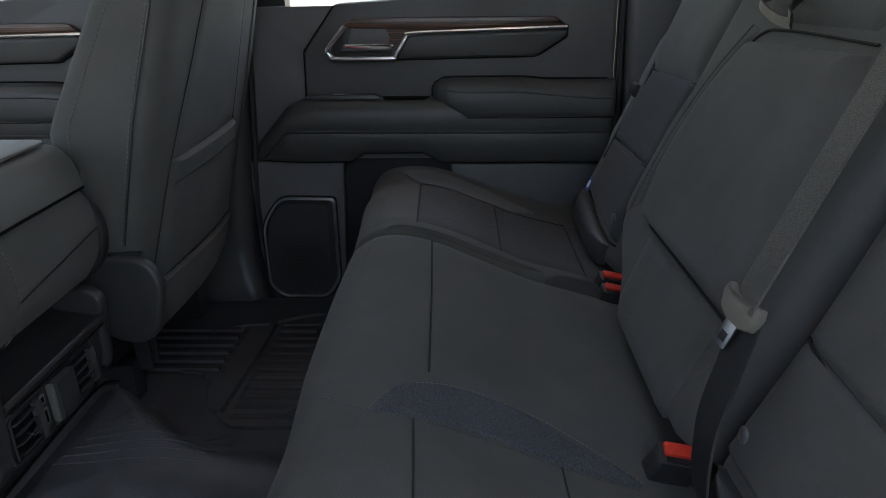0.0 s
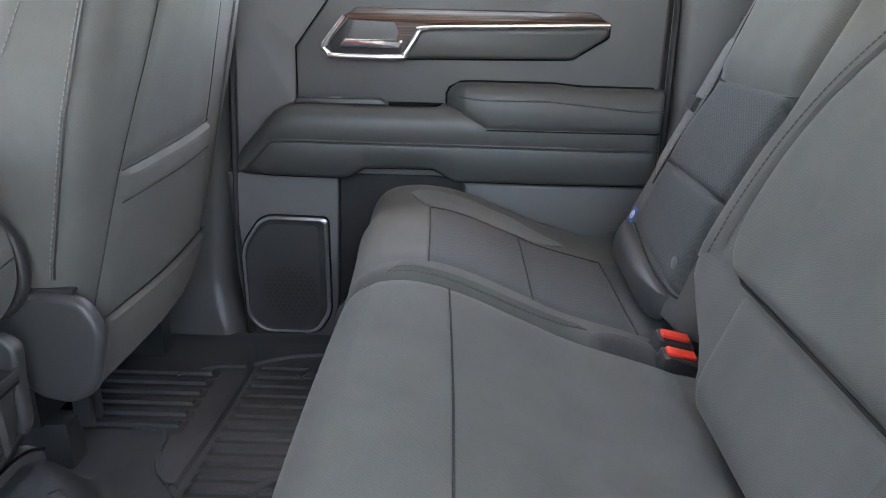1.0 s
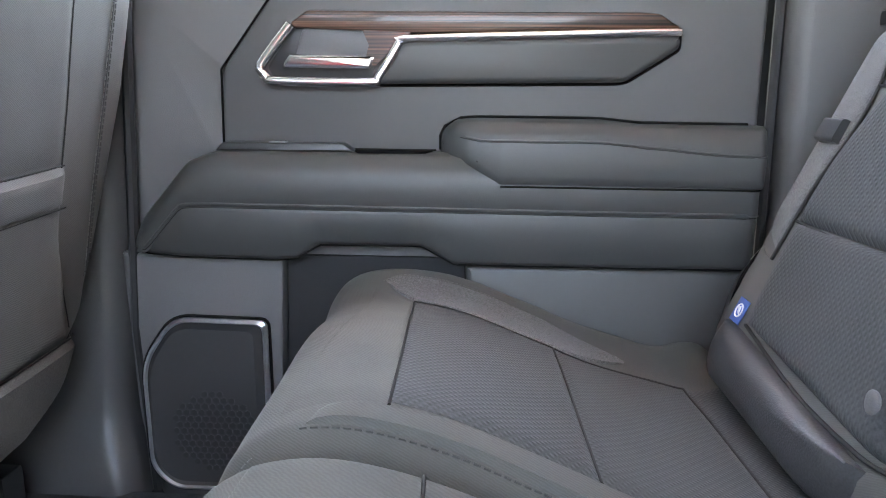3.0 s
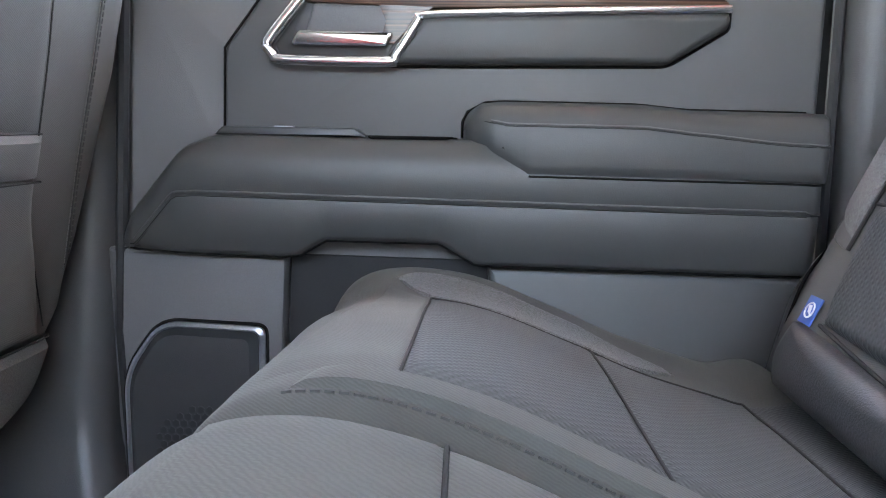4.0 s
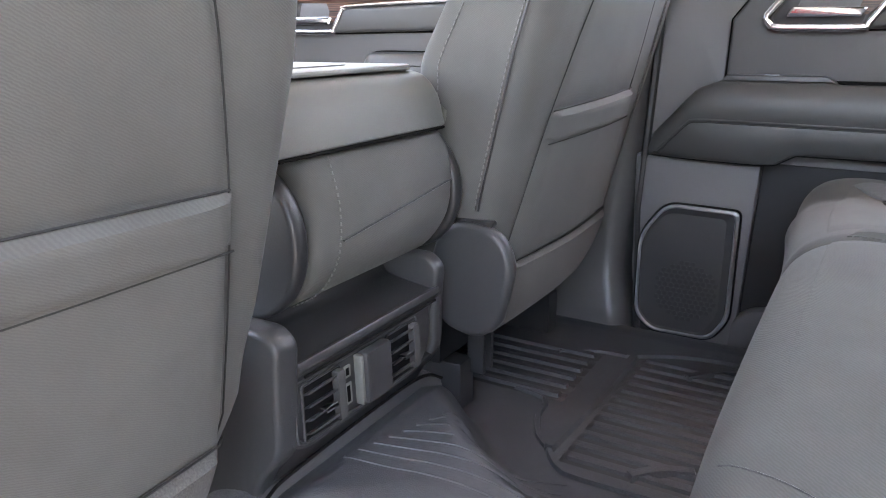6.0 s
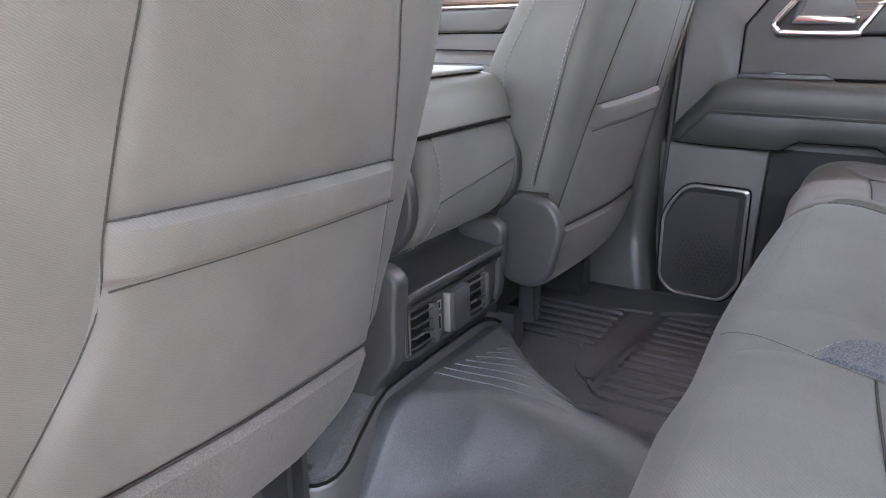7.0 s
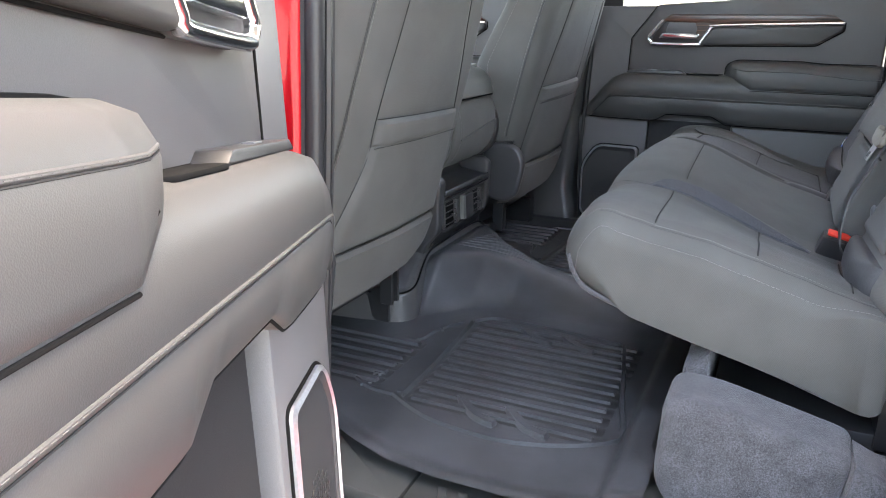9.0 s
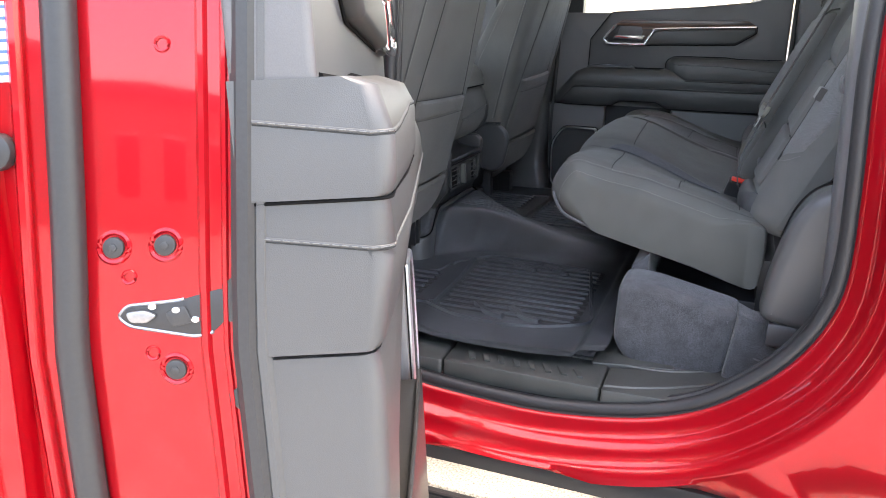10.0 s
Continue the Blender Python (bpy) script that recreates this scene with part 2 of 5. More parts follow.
def patch(surf, left, right, bulge=0.003, sink=-0.0012, n=26, k=26, rim=0.12):
    """A puffed panel on a surface, between a left and a right line in the surface's two coordinates."""
    L, R = spline(left, k + 1), spline(right, k + 1)
    bm = bmesh.new()
    grid = []
    for j in range(k + 1):
        row = []
        for i in range(n + 1):
            q = L[j].lerp(R[j], i / n)
            p, nor = surf(q.x, q.y)
            e = min(i, n - i, j * n / k, (k - j) * n / k) / n
            f = min(1.0, e / rim)
            h = sink + (bulge - sink) * math.sqrt(max(0.0, 1 - (1 - f) ** 2))
            row.append(bm.verts.new(p + nor * h))
        grid.append(row)
    for a, b in zip(grid, grid[1:]):
        for i in range(n):
            bm.faces.new((a[i], a[i + 1], b[i + 1], b[i])).smooth = True
    return bm


def on(surf, pts, n, lift=0.0):
    """3D points of a smooth line drawn on a surface."""
    out = []
    for q in spline(pts, n):
        p, nor = surf(q.x, q.y)
        out.append(p + nor * lift)
    return out


def with_normal(f, flip=1, e=0.002):
    """Turn f(a, b) -> point into a surface that also gives its normal."""
    def g(a, b):
        p = f(a, b)
        n = (f(a + e, b) - f(a - e, b)).cross(f(a, b + e) - f(a, b - e)).normalized() * flip
        return p, n
    return g

# ---------------------------------------------------------------- plan of the cab
FLOOR, GROUND = -0.035, -0.78
MID = 0.91                       # centre line of the truck
DOORY = 1.665                    # face of the passenger side's rear door trim
PASS = Matrix(((1, 0, 0, 0), (0, -1, 0, DOORY), (0, 0, 1, 0), (0, 0, 0, 1)))
DRIV = Matrix(((1, 0, 0, 0), (0, 1, 0, 2 * MID - DOORY), (0, 0, 1, 0), (0, 0, 0, 1)))
HINGE = Matrix.Translation((-0.3651, -0.0455, 0.3141)) @ Matrix(((0.3854, 0.9188, -0.0854, 0), (-0.9171, 0.3916, 0.0746, 0), (0.1020, 0.0496, 0.9935, 0), (0, 0, 0, 1))) @ Matrix.Translation((0.45, -0.1, -0.3))
OPEN = HINGE @ DRIV

ground = single("ground", box(-60, 60, -60, 60, GROUND - 0.1, GROUND, 0), ASPHALT, "pale concrete of a parking lot around the truck", "ground", kind="structure")


def cab_shell():
    """Floor, sills, pillars, roof and outer skin of the truck's cab."""
    fl = single("floor", box(-1.75, 0.62, 0.225, 1.605, FLOOR - 0.06, FLOOR - 0.012, 0.002), CARPET, "dark carpeted floor of the truck cab", "floor", kind="structure")
    # headliner and roof run on over the windshield to keep light out
    single("ceiling", box(-1.80, 0.85, 0.12, 1.70, 1.18, 1.22, 0.01), CREAM, "pale grey headliner of the truck cab", "ceiling", kind="structure")
    single("roof", box(-1.85, 0.95, -0.04, 1.88, 1.222, 1.26, 0.015), PAINT, "red painted roof panel of the truck", "roof", kind="structure")
    single("wall_rear", box(0.66, 0.70, 0.10, 1.72, -0.1, 0.62, 0.005), PLASTIC, "dark rear wall of the cab below its window", "wall", kind="structure")
    # trim of the passenger side's middle pillar, its foot flared over the floor
    secs = []
    for i in range(60):
        z = FLOOR - 0.01 + (1.19 - FLOOR) * i / 59
        foot = smooth01(0.15, -0.03, z) ** 2
        xf = lerp_table([(-0.05, -0.475), (0.05, -0.481), (0.2, -0.466), (0.42, -0.450), (0.62, -0.436), (1.12, -0.37)], z) + 0.026 * foot
        yi = 1.640 - 0.036 * foot - 0.02 * smooth01(0.5, 1.1, z)
        secs.append([(x, y, z) for x, y in fillet([(xf, 1.72), (xf, yi + 0.022), (xf - 0.022, yi), (xf - 0.21, yi + 0.004), (xf - 0.24, 1.72)], [0, 0.014, 0.024, 0.01, 0], 4)])
    single("pillar", loft(secs), PILLAR, "smooth dark plastic trim of the middle pillar with flared foot", "pillar", kind="structure", sharp=60)
    single("wall_side", box(-0.62, -0.365, 1.722, 1.77, -0.1, 1.12, 0.004), SEAL, "dark jamb behind the middle pillar trim", "wall", kind="structure")
    single("wall_side", box(0.352, 0.80, 1.69, 1.76, -0.1, 1.12, 0.004), SEAL, "dark door jamb behind the passenger side rear door", "wall", kind="structure")
    single("wall_side", box(-1.80, -1.46, 1.655, 1.74, -0.1, 0.66, 0.004), GREYPL, "dark side panel beside the dashboard", "wall", kind="structure")
    # unseen firewall, made taller than needed to dim the front of the cab
    single("wall_front", box(-1.84, -1.78, 0.10, 1.72, -0.1, 0.85, 0.01), PLASTIC, "dark firewall behind the dashboard, raised to block windshield light", "wall", kind="structure")


cab_shell()


# ---------------------------------------------------------------- rear doors
def rear_door(name, m, label, pocket=False):
    d = thing(name, label, "truck door", "truck doors")
    core = fillet([(-0.46, -0.09), (0.33, -0.05), (0.33, 0.62), (-0.40, 0.62), (-0.45, 0.30)], [0.08, 0.05, 0.02, 0.02, 0.0])
    part("door_core", prism(core, -0.055, -0.010, "y", 0.004), PLASTIC, d, "", m)
    front = fillet([(-0.45, 0.30), (-0.326, 0.42), (-0.320, 0.535), (-0.250, 0.628), (-0.43, 0.628)], 0.006)
    part("front_panel", prism(front, -0.012, -0.004, "y", 0.003), PLASTIC, d, "", m)
    upper = fillet([(-0.325, 0.40), (0.346, 0.40), (0.346, 0.69), (0.22, 0.662), (0.05, 0.648), (-0.247, 0.632), (-0.319, 0.535)], 0.008)
    part("upper_panel", prism(upper, -0.050, 0.004, "y", 0.006, 3), TRIM, d, "", m)

    def rail_sec(x):
        top = lerp_table([(-0.446, 0.318), (-0.43, 0.345), (-0.36, 0.422), (-0.33, 0.434), (-0.30, 0.437), (0.345, 0.434)], x)
        bot = lerp_table([(-0.446, 0.303), (-0.25, 0.300), (-0.225, 0.302), (-0.195, 0.320), (-0.066, 0.320), (-0.025, 0.297), (0.42, 0.294)], x)
        st = min(top - 0.006, lerp_table([(-0.446, 0.306), (-0.42, 0.309), (-0.365, 0.366), (-0.34, 0.368), (0.42, 0.360)], x))
        dd = lerp_table([(-0.446, 0.012), (-0.42, 0.034), (-0.37, 0.050), (-0.33, 0.052), (0.2, 0.049), (0.345, 0.043)], x)
        dd -= 0.014 * (1 - math.sqrt(max(0.0, 1 - (max(0.0, x - 0.331) / 0.014) ** 2)))
        return [(x, -0.05, top), (x, dd * 0.55, top), (x, dd * 0.85, top - 0.006), (x, dd, st + (top - st) * 0.55), (x, dd + 0.002, st + 0.004), (x, dd - 0.001, st), (x, dd + 0.001, st - 0.004), (x, dd * 0.8, bot + 0.006), (x, dd * 0.7, bot), (x, -0.05, bot)]
    part("joint", tube([(-0.3215, 0.0035, 0.436), (-0.3195, 0.0035, 0.535), (-0.2485, 0.0035, 0.629)], 0.0015, 6), GAP, d, "dark gap between the upper panels", m)
    xs = [-0.446 + 0.006 * i for i in range(130)] + [0.331 + 0.014 * math.sin(i * math.pi / 20) for i in range(1, 11)]
    part("arm_rail", loft([rail_sec(x) for x in xs]), VINYL, d, "soft dark vinyl rail with a stitched seam", m, 62)
    part("seam", tube([(x, rail_sec(x)[5][1] + 0.0006, rail_sec(x)[5][2]) for x in xs if -0.43 < x < 0.3305], 0.0006, 6), CREASE, d, "", m)

    def pad_sec(x):
        top = lerp_table([(-0.043, 0.456), (-0.038, 0.466), (-0.024, 0.476), (0.0, 0.478), (0.15, 0.477), (0.2, 0.472), (0.42, 0.470)], x)
        bot = lerp_table([(-0.043, 0.434), (-0.024, 0.430), (0.029, 0.399), (0.42, 0.396)], x)
        dd = lerp_table([(-0.043, 0.012), (-0.03, 0.036), (-0.01, 0.049), (0.03, 0.055), (0.2, 0.054), (0.33, 0.050)], x)
        st = top - min(0.026, (top - bot) * 0.4) - 0.009 * smooth01(0.18, 0.32, x)
        dd -= 0.014 * (1 - math.sqrt(max(0.0, 1 - (max(0.0, x - 0.3335) / 0.014) ** 2)))
        return [(x, -0.05, top), (x, dd * 0.5, top), (x, dd * 0.82, top - 0.006), (x, dd * 0.97, st + 0.003), (x, dd * 0.97, st), (x, dd, st - 0.004), (x, dd * 0.98, bot + 0.012), (x, dd * 0.95, bot + 0.003), (x, dd * 0.88, bot), (x, -0.05, bot)]
    xs2 = [-0.043 + 0.004 * i for i in range(95)] + [0.3335 + 0.014 * math.sin(i * math.pi / 20) for i in range(1, 11)]
    part("seam", tube([(x, pad_sec(x)[4][1] + 0.0003, pad_sec(x)[4][2] - 0.0008) for x in xs2 if -0.02 < x < 0.3305], 0.0006, 6), CREASE, d, "", m)
    def round_end(x0, depth, z, off=0.0, slope=0.0012):
        arc = [(x0 + (0.014 + off) * math.sin(a), depth - 0.014 + (0.014 + off) * math.cos(a), z) for a in [i * math.pi / 16 for i in range(9)]]
        return arc + [(arc[-1][0], arc[-1][1] - 0.009 * i, z + slope * i) for i in range(1, 9)]
    for sec, row, x0, depth, z, lo in ((rail_sec, 4, 0.331, 0.0450, rail_sec(0.31)[5][2] + 0.002, -0.43), (pad_sec, 4, 0.3335, 0.0490, pad_sec(0.33)[4][2], -0.02)):
        line = [(0.006 * k, sec(0.006 * k)[row][1] - 0.0004, sec(0.006 * k)[row][2] + 0.0012) for k in range(int(lo / 0.006) + 1, 55)]
        part("seam_welt", tube(line + round_end(x0, depth, z + 0.0006, -0.0008), 0.0016, 8), VINYL, d, "raised rolled seam", m)
        part("seam", tube(round_end(x0, depth, z - 0.0012, -0.0002), 0.0006, 6), CREASE, d, "", m)
        part("stitch", stitches([(x, y + 0.0015, z) for x, y, z in line], 0.0004, 0.0062, 0.0040), THREAD, d, "fine pale thread", m)
        part("stitch", stitches(round_end(x0, depth, z + 0.0006, 0.0008), 0.0008, 0.0062, 0.0042), THREAD, d, "pale thread", m)
    part("joint", tube([(x, rail_sec(x)[3][1] + 0.0005, pad_sec(x)[9][2] - 0.0012) for x in (0.03, 0.08, 0.14, 0.2, 0.26, 0.31)] + round_end(0.331, 0.0450, 0.3950, 0.0, 0.0), 0.0013, 8), GAP, d, "dark gap across the trim's end", m)
    part("joint", tube([(-0.0445, 0.0048, 0.438), (-0.0445, 0.0048, 0.456), (-0.039, 0.0048, 0.467)] + [(x, 0.0048, pad_sec(x)[0][2] + 0.0012) for x in xs2[6:-10:4]], 0.0020, 6), GAP, d, "dark gap round the pad", m)
    part("armrest_pad", loft([pad_sec(x) for x in xs2]), VINYL, d, "padded black vinyl armrest", m, 62)

    # black strands deepen the joints with shadow under the pad and above the rail
    part("joint", tube([(x, rail_sec(x)[3][1] * 0.965, pad_sec(x)[8][2] + 0.013) for x in xs2 if 0.0 < x < 0.318], 0.0018, 6), GAP, d, "dark joint with painted shade under the pad", m)
    part("joint", tube([(x, rail_sec(x)[8][1] - 0.001, rail_sec(x)[8][2] - 0.0005) for x in xs[2:-6]], 0.0016, 6), GAP, d, "dark gap under the rail", m)
    part("joint", tube([(x, 0.0045, rail_sec(x)[0][2] + 0.001) for x in xs if -0.325 < x < -0.045], 0.0014, 6), GAP, d, "dark joint with painted shade above the rail", m)
    spk = fillet([(-0.462, 0.302), (-0.247, 0.299), (-0.262, -0.085), (-0.36, -0.088), (-0.455, 0.02)], [0.004, 0.004, 0.02, 0.07, 0.09])
    part("speaker_panel", prism(spk, -0.012, 0.018, "y", 0.006), PLASTIC, d, "", m)
    ring = fillet([(-0.398, 0.213), (-0.274, 0.210), (-0.274, 0.012), (-0.302, -0.032), (-0.412, -0.032), (-0.441, -0.002), (-0.442, 0.150)], [0.025, 0.012, 0.02, 0.02, 0.02, 0.02, 0.03], 6)

    def shrunk(a, b):
        return [(-0.364 + (x + 0.364) * a, 0.090 + (z - 0.090) * b) for x, z in ring]
    rim_rows = [[(x, y, z) for x, z in line] for line, y in ((shrunk(1.035, 1.025), 0.016), (shrunk(1.03, 1.022), 0.0235), (shrunk(0.985, 0.99), 0.0265), (shrunk(0.955, 0.972), 0.0235))]
    bezel = part("speaker_bezel", loft([r + r[:1] for r in rim_rows], False, False), SATIN, d, "satin metal speaker surround", m)
    slope = [[(x - 0.006 * k, y, z - 0.004 * k) for x, z in line] for line, y, k in ((shrunk(0.955, 0.972), 0.0240, 0), (shrunk(0.93, 0.955), 0.0225, 0.5), (shrunk(0.85, 0.905), 0.0190, 1))]
    part("bezel_slope", loft([r + r[:1] for r in slope], False, False), GREYPL, bezel, "dark inner slope", m)
    part("speaker_gap", tube([(x, 0.0185, z) for x, z in shrunk(1.05, 1.035)], 0.0022, 6, True), GAP, d, "", m)
    part("speaker_grille", prism([(x - 0.006, z - 0.004) for x, z in shrunk(0.87, 0.92)], 0.008, 0.0196, "y", 0), GREYPL, d, "", m)
    dots = bmesh.new()
    for a in range(-7, 8):
        for c in range(-8, 9):
            hx, hz = 0.0105 * (a + 0.5 * (c % 2)), 0.0091 * c
            if hx * hx + hz * hz < 0.056 ** 2:
                prism([(-0.352 + hx + 0.0046 * math.cos(k * math.pi / 3 + 0.52), 0.052 + hz + 0.0046 * math.sin(k * math.pi / 3 + 0.52)) for k in range(6)], 0.0190, 0.0204, "y", 0, 2, dots)
    tagged(part("grille_hexagons", dots, DARKPL, d, "", m), kind="stuff")
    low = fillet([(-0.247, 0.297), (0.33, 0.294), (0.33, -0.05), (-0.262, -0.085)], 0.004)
    # shallow panel; the depth's shade is in its dark colour
    part("lower_recess", prism(low, -0.02, -0.004, "y", 0.002), RECESS_SHADE, d, "", m)
    lip = fillet([(-0.275, -0.088), (-0.268, 0.010), (-0.240, 0.034), (-0.195, 0.042), (0.02, 0.030), (0.02, -0.075)], [0.004, 0.01, 0.03, 0.04, 0.004, 0.004])
    if not pocket:
        part("bin_front", prism(lip, -0.02, 0.019, "y", 0.006, 3), TRIM, d, "low front of the bottle bin", m)
    if pocket:
        rows = []
        for k in range(25):
            z = 0.2915 - 0.59 * k / 24
            xf = lerp_table([(-0.30, 0.268), (0.0, 0.262), (0.17, 0.205), (0.25, 0.08), (0.2915, 0.0)], z)
            dz = lerp_table([(-0.30, 0.018), (0.0, 0.025), (0.2915, 0.034)], z) - (0.004 if k == 0 else 0)
            rows.append([(x, y, z) for x, y in fillet([(xf, -0.05), (xf, dz), (0.343, dz), (0.343, -0.05)], [0, 0.008, 0.016, 0], 5)])
        part("lower_panel", loft(rows), VINYL, d, "", m, 60)
        wall = fillet([(-0.262, 0.055), (0.0, 0.065), (0.285, 0.095), (0.300, -0.30), (-0.262, -0.30)], [0.02, 0.0, 0.02, 0, 0])
        part("map_pocket", prism(wall, 0.030, 0.036, "y", 0.003), DARKPL, d, "black plastic map pocket", m)
        for zz in (0.03, -0.06):
            part("pocket_shelf", box(-0.255, 0.29, -0.004, 0.028, zz, zz + 0.006, 0.002), DARKPL, d, "", m)
    else:
        rear = fillet([(-0.012, 0.294), (0.343, 0.291), (0.343, -0.30), (0.12, -0.30), (0.02, -0.05)], 0.008)
        part("lower_panel", prism(rear, -0.050, 0.026, "y", 0.008, 3), VINYL, d, "", m)

    # latch handle, wood strip and chrome
    bez = [(-0.226, 0.588), (-0.264, 0.540), (-0.258, 0.526), (-0.246, 0.521), (-0.130, 0.520), (-0.120, 0.526), (-0.094, 0.566), (-0.084, 0.571), (0.08, 0.576), (0.241, 0.579)]
    part("chrome_bezel", tube([(x, 0.020, z) for x, z in spline(bez[:7], 60)], 0.0066, 10, False, None, 1.0), CHROME, d, "polished chrome handle surround", m)
    part("chrome_strip", tube([(x, 0.020, z) for x, z in spline(bez[6:], 40)], 0.0038, 8, False, None, 1.2), CHROME, d, "polished chrome strip", m)
    wood = fillet([(-0.226, 0.590), (-0.206, 0.604), (0.20, 0.602), (0.216, 0.600), (0.240, 0.584), (-0.078, 0.578), (-0.222, 0.584)], 0.002, 2)
    part("wood_strip", prism(wood, 0.0, 0.020, "y", 0.002), WOOD, d, "dark open-pore wood trim", m)
    for wtab in ([(-0.140, 0.584), (-0.078, 0.580), (-0.100, 0.5635), (-0.131, 0.5635)], [(-0.131, 0.5640), (-0.0995, 0.5640), (-0.122, 0.540), (-0.138, 0.540)]):
        part("wood_strip", prism(wtab, 0.0, 0.0196, "y", 0.0), WOOD, d, "dark open-pore wood trim", m)
    grip = fillet([(-0.128, 0.518), (-0.094, 0.564), (-0.084, 0.569), (0.240, 0.576), (0.241, 0.562), (0.178, 0.522)], 0.006, 3)
    part("grip_panel", prism(grip, 0.0, 0.023, "y", 0.007, 3), VINYL, d, "", m)
    part("grip_gap", tube([(x, 0.0055, z) for x, z in fillet([(-0.130, 0.516), (0.180, 0.5195), (0.244, 0.560), (0.244, 0.582)], [0, 0.01, 0.005, 0])], 0.0016, 6), GAP, d, "", m)
    pod = fillet([(-0.228, 0.592), (-0.266, 0.542), (-0.262, 0.524), (-0.246, 0.516), (-0.126, 0.516), (-0.10, 0.55), (-0.10, 0.60)], 0.006)
    part("handle_pod", prism(pod, 0.0, 0.013, "y", 0.004), TRIM, d, "", m)
    cup = fillet([(-0.224, 0.584), (-0.258, 0.538), (-0.25, 0.524), (-0.13, 0.524), (-0.124, 0.54), (-0.126, 0.58)], 0.005)
    part("handle_cup", prism(cup, -0.004, 0.0145, "y", 0.001), DARKPL, d, "", m)
    part("cup_plate", prism(fillet([(-0.212, 0.5835), (-0.112, 0.5835), (-0.108, 0.575), (-0.112, 0.556), (-0.124, 0.550), (-0.222, 0.550)], 0.004), 0.008, 0.0165, "y", 0.001), PLASTIC, d, "", m)
    part("door_handle", prism(fillet([(-0.236, 0.541), (-0.228, 0.553), (-0.122, 0.551), (-0.13, 0.535), (-0.236, 0.536)], 0.003), 0.010, 0.027, "y", 0.004), CHROME, d, "chrome inner door handle", m)
    sw = fillet([(-0.325, 0.436), (-0.315, 0.446), (-0.165, 0.446), (-0.150, 0.436)], 0.003)
    part("switch_panel", prism(sw, 0.0, 0.030, "y", 0.002), DARKPL, d, "", m)
    part("pull_cup", prism(fillet([(-0.150, 0.006), (-0.052, 0.006), (-0.056, 0.032), (-0.150, 0.034)], 0.012), 0.4345, 0.4385, "z", 0.001), GAP, d, "dark pull cup in the ledge", m)
    part("window_switch", box(-0.258, -0.236, 0.012, 0.022, 0.4445, 0.4475, 0.001), STEEL, d, "", m)
    return d


rear_door("rear_door", PASS, "closed rear truck door with dark vinyl trim and wood strip")
odoor = rear_door("rear_door", OPEN, "open rear truck door with grey vinyl trim and red painted edge", True)
# red shell, shut face, latch and seal of the open door; above the latch the shell leans inward
def bent(bm):
    for v in bm.verts:
        v.co.y += 0.10 * max(0.0, v.co.z - 0.31)
    return bm


shell = fillet([(-0.44, -0.34), (0.338, -0.34), (0.338, 0.31), (0.338, 0.70), (-0.37, 0.70), (-0.44, 0.30)], [0.05, 0.03, 0.0, 0.02, 0.02, 0.0])
part("door_shell", bent(prism(shell, -0.165, -0.058, "y", 0.006, 3)), PAINT, odoor, "glossy red painted door shell", OPEN)
skin = fillet([(-0.47, -0.36), (0.345, -0.36), (0.362, -0.1), (0.362, 0.31), (0.362, 0.70), (-0.40, 0.70), (-0.47, 0.31)], [0.04, 0.04, 0.04, 0, 0.04, 0.04, 0])
part("outer_skin", bent(prism(skin, -0.270, -0.226, "y", 0.012, 3)), PAINT, odoor, "glossy red outer door skin", OPEN)
part("skin_return", bent(prism([(-0.40, -0.33), (0.336, -0.33), (0.336, 0.31), (0.336, 0.69), (-0.40, 0.69), (-0.40, 0.31)], -0.230, -0.16, "y", 0.004)), PAINT, odoor, "", OPEN)
part("edge_strip", bent(tube([(0.341, -0.056, z) for z in [-0.30 + 0.05 * i for i in range(21)]], 0.009, 8)), SEAL, odoor, "dark rubber edge strip", OPEN)
sealp = [(0.300, -0.172, -0.32), (0.330, -0.172, -0.20), (0.340, -0.172, -0.05), (0.342, -0.172, 0.2), (0.342, -0.168, 0.35), (0.342, -0.167, 0.45), (0.340, -0.167, 0.70)]
part("door_seal", bent(tube(spline(sealp, 50), 0.0105, 10)), SEAL, odoor, "thick dark rubber seal", OPEN)
slot = fillet([(-0.068, 0.341), (-0.098, 0.334), (-0.132, 0.332), (-0.139, 0.325), (-0.132, 0.318), (-0.090, 0.309), (-0.078, 0.311), (-0.068, 0.320)], 0.004)
latch = part("latch", prism(slot, 0.3365, 0.3386, "x", 0.0004), SEAL, odoor, "dark latch slot with metal catch", OPEN)
part("latch_plate", tube([(0.3380, y, z) for y, z in slot[6:-8]], 0.0013, 6), STEEL, latch, "bare metal rim", OPEN)
part("latch_fork", prism(fillet([(-0.133, 0.328), (-0.120, 0.329), (-0.112, 0.325), (-0.120, 0.320), (-0.131, 0.321)], 0.003), 0.3382, 0.341, "x", 0.001), STEEL, latch, "", OPEN)
part("latch_pawl", prism(fillet([(-0.108, 0.326), (-0.094, 0.331), (-0.090, 0.319), (-0.104, 0.316)], 0.003), 0.3382, 0.340, "x", 0.001), DARKPL, latch, "", OPEN)


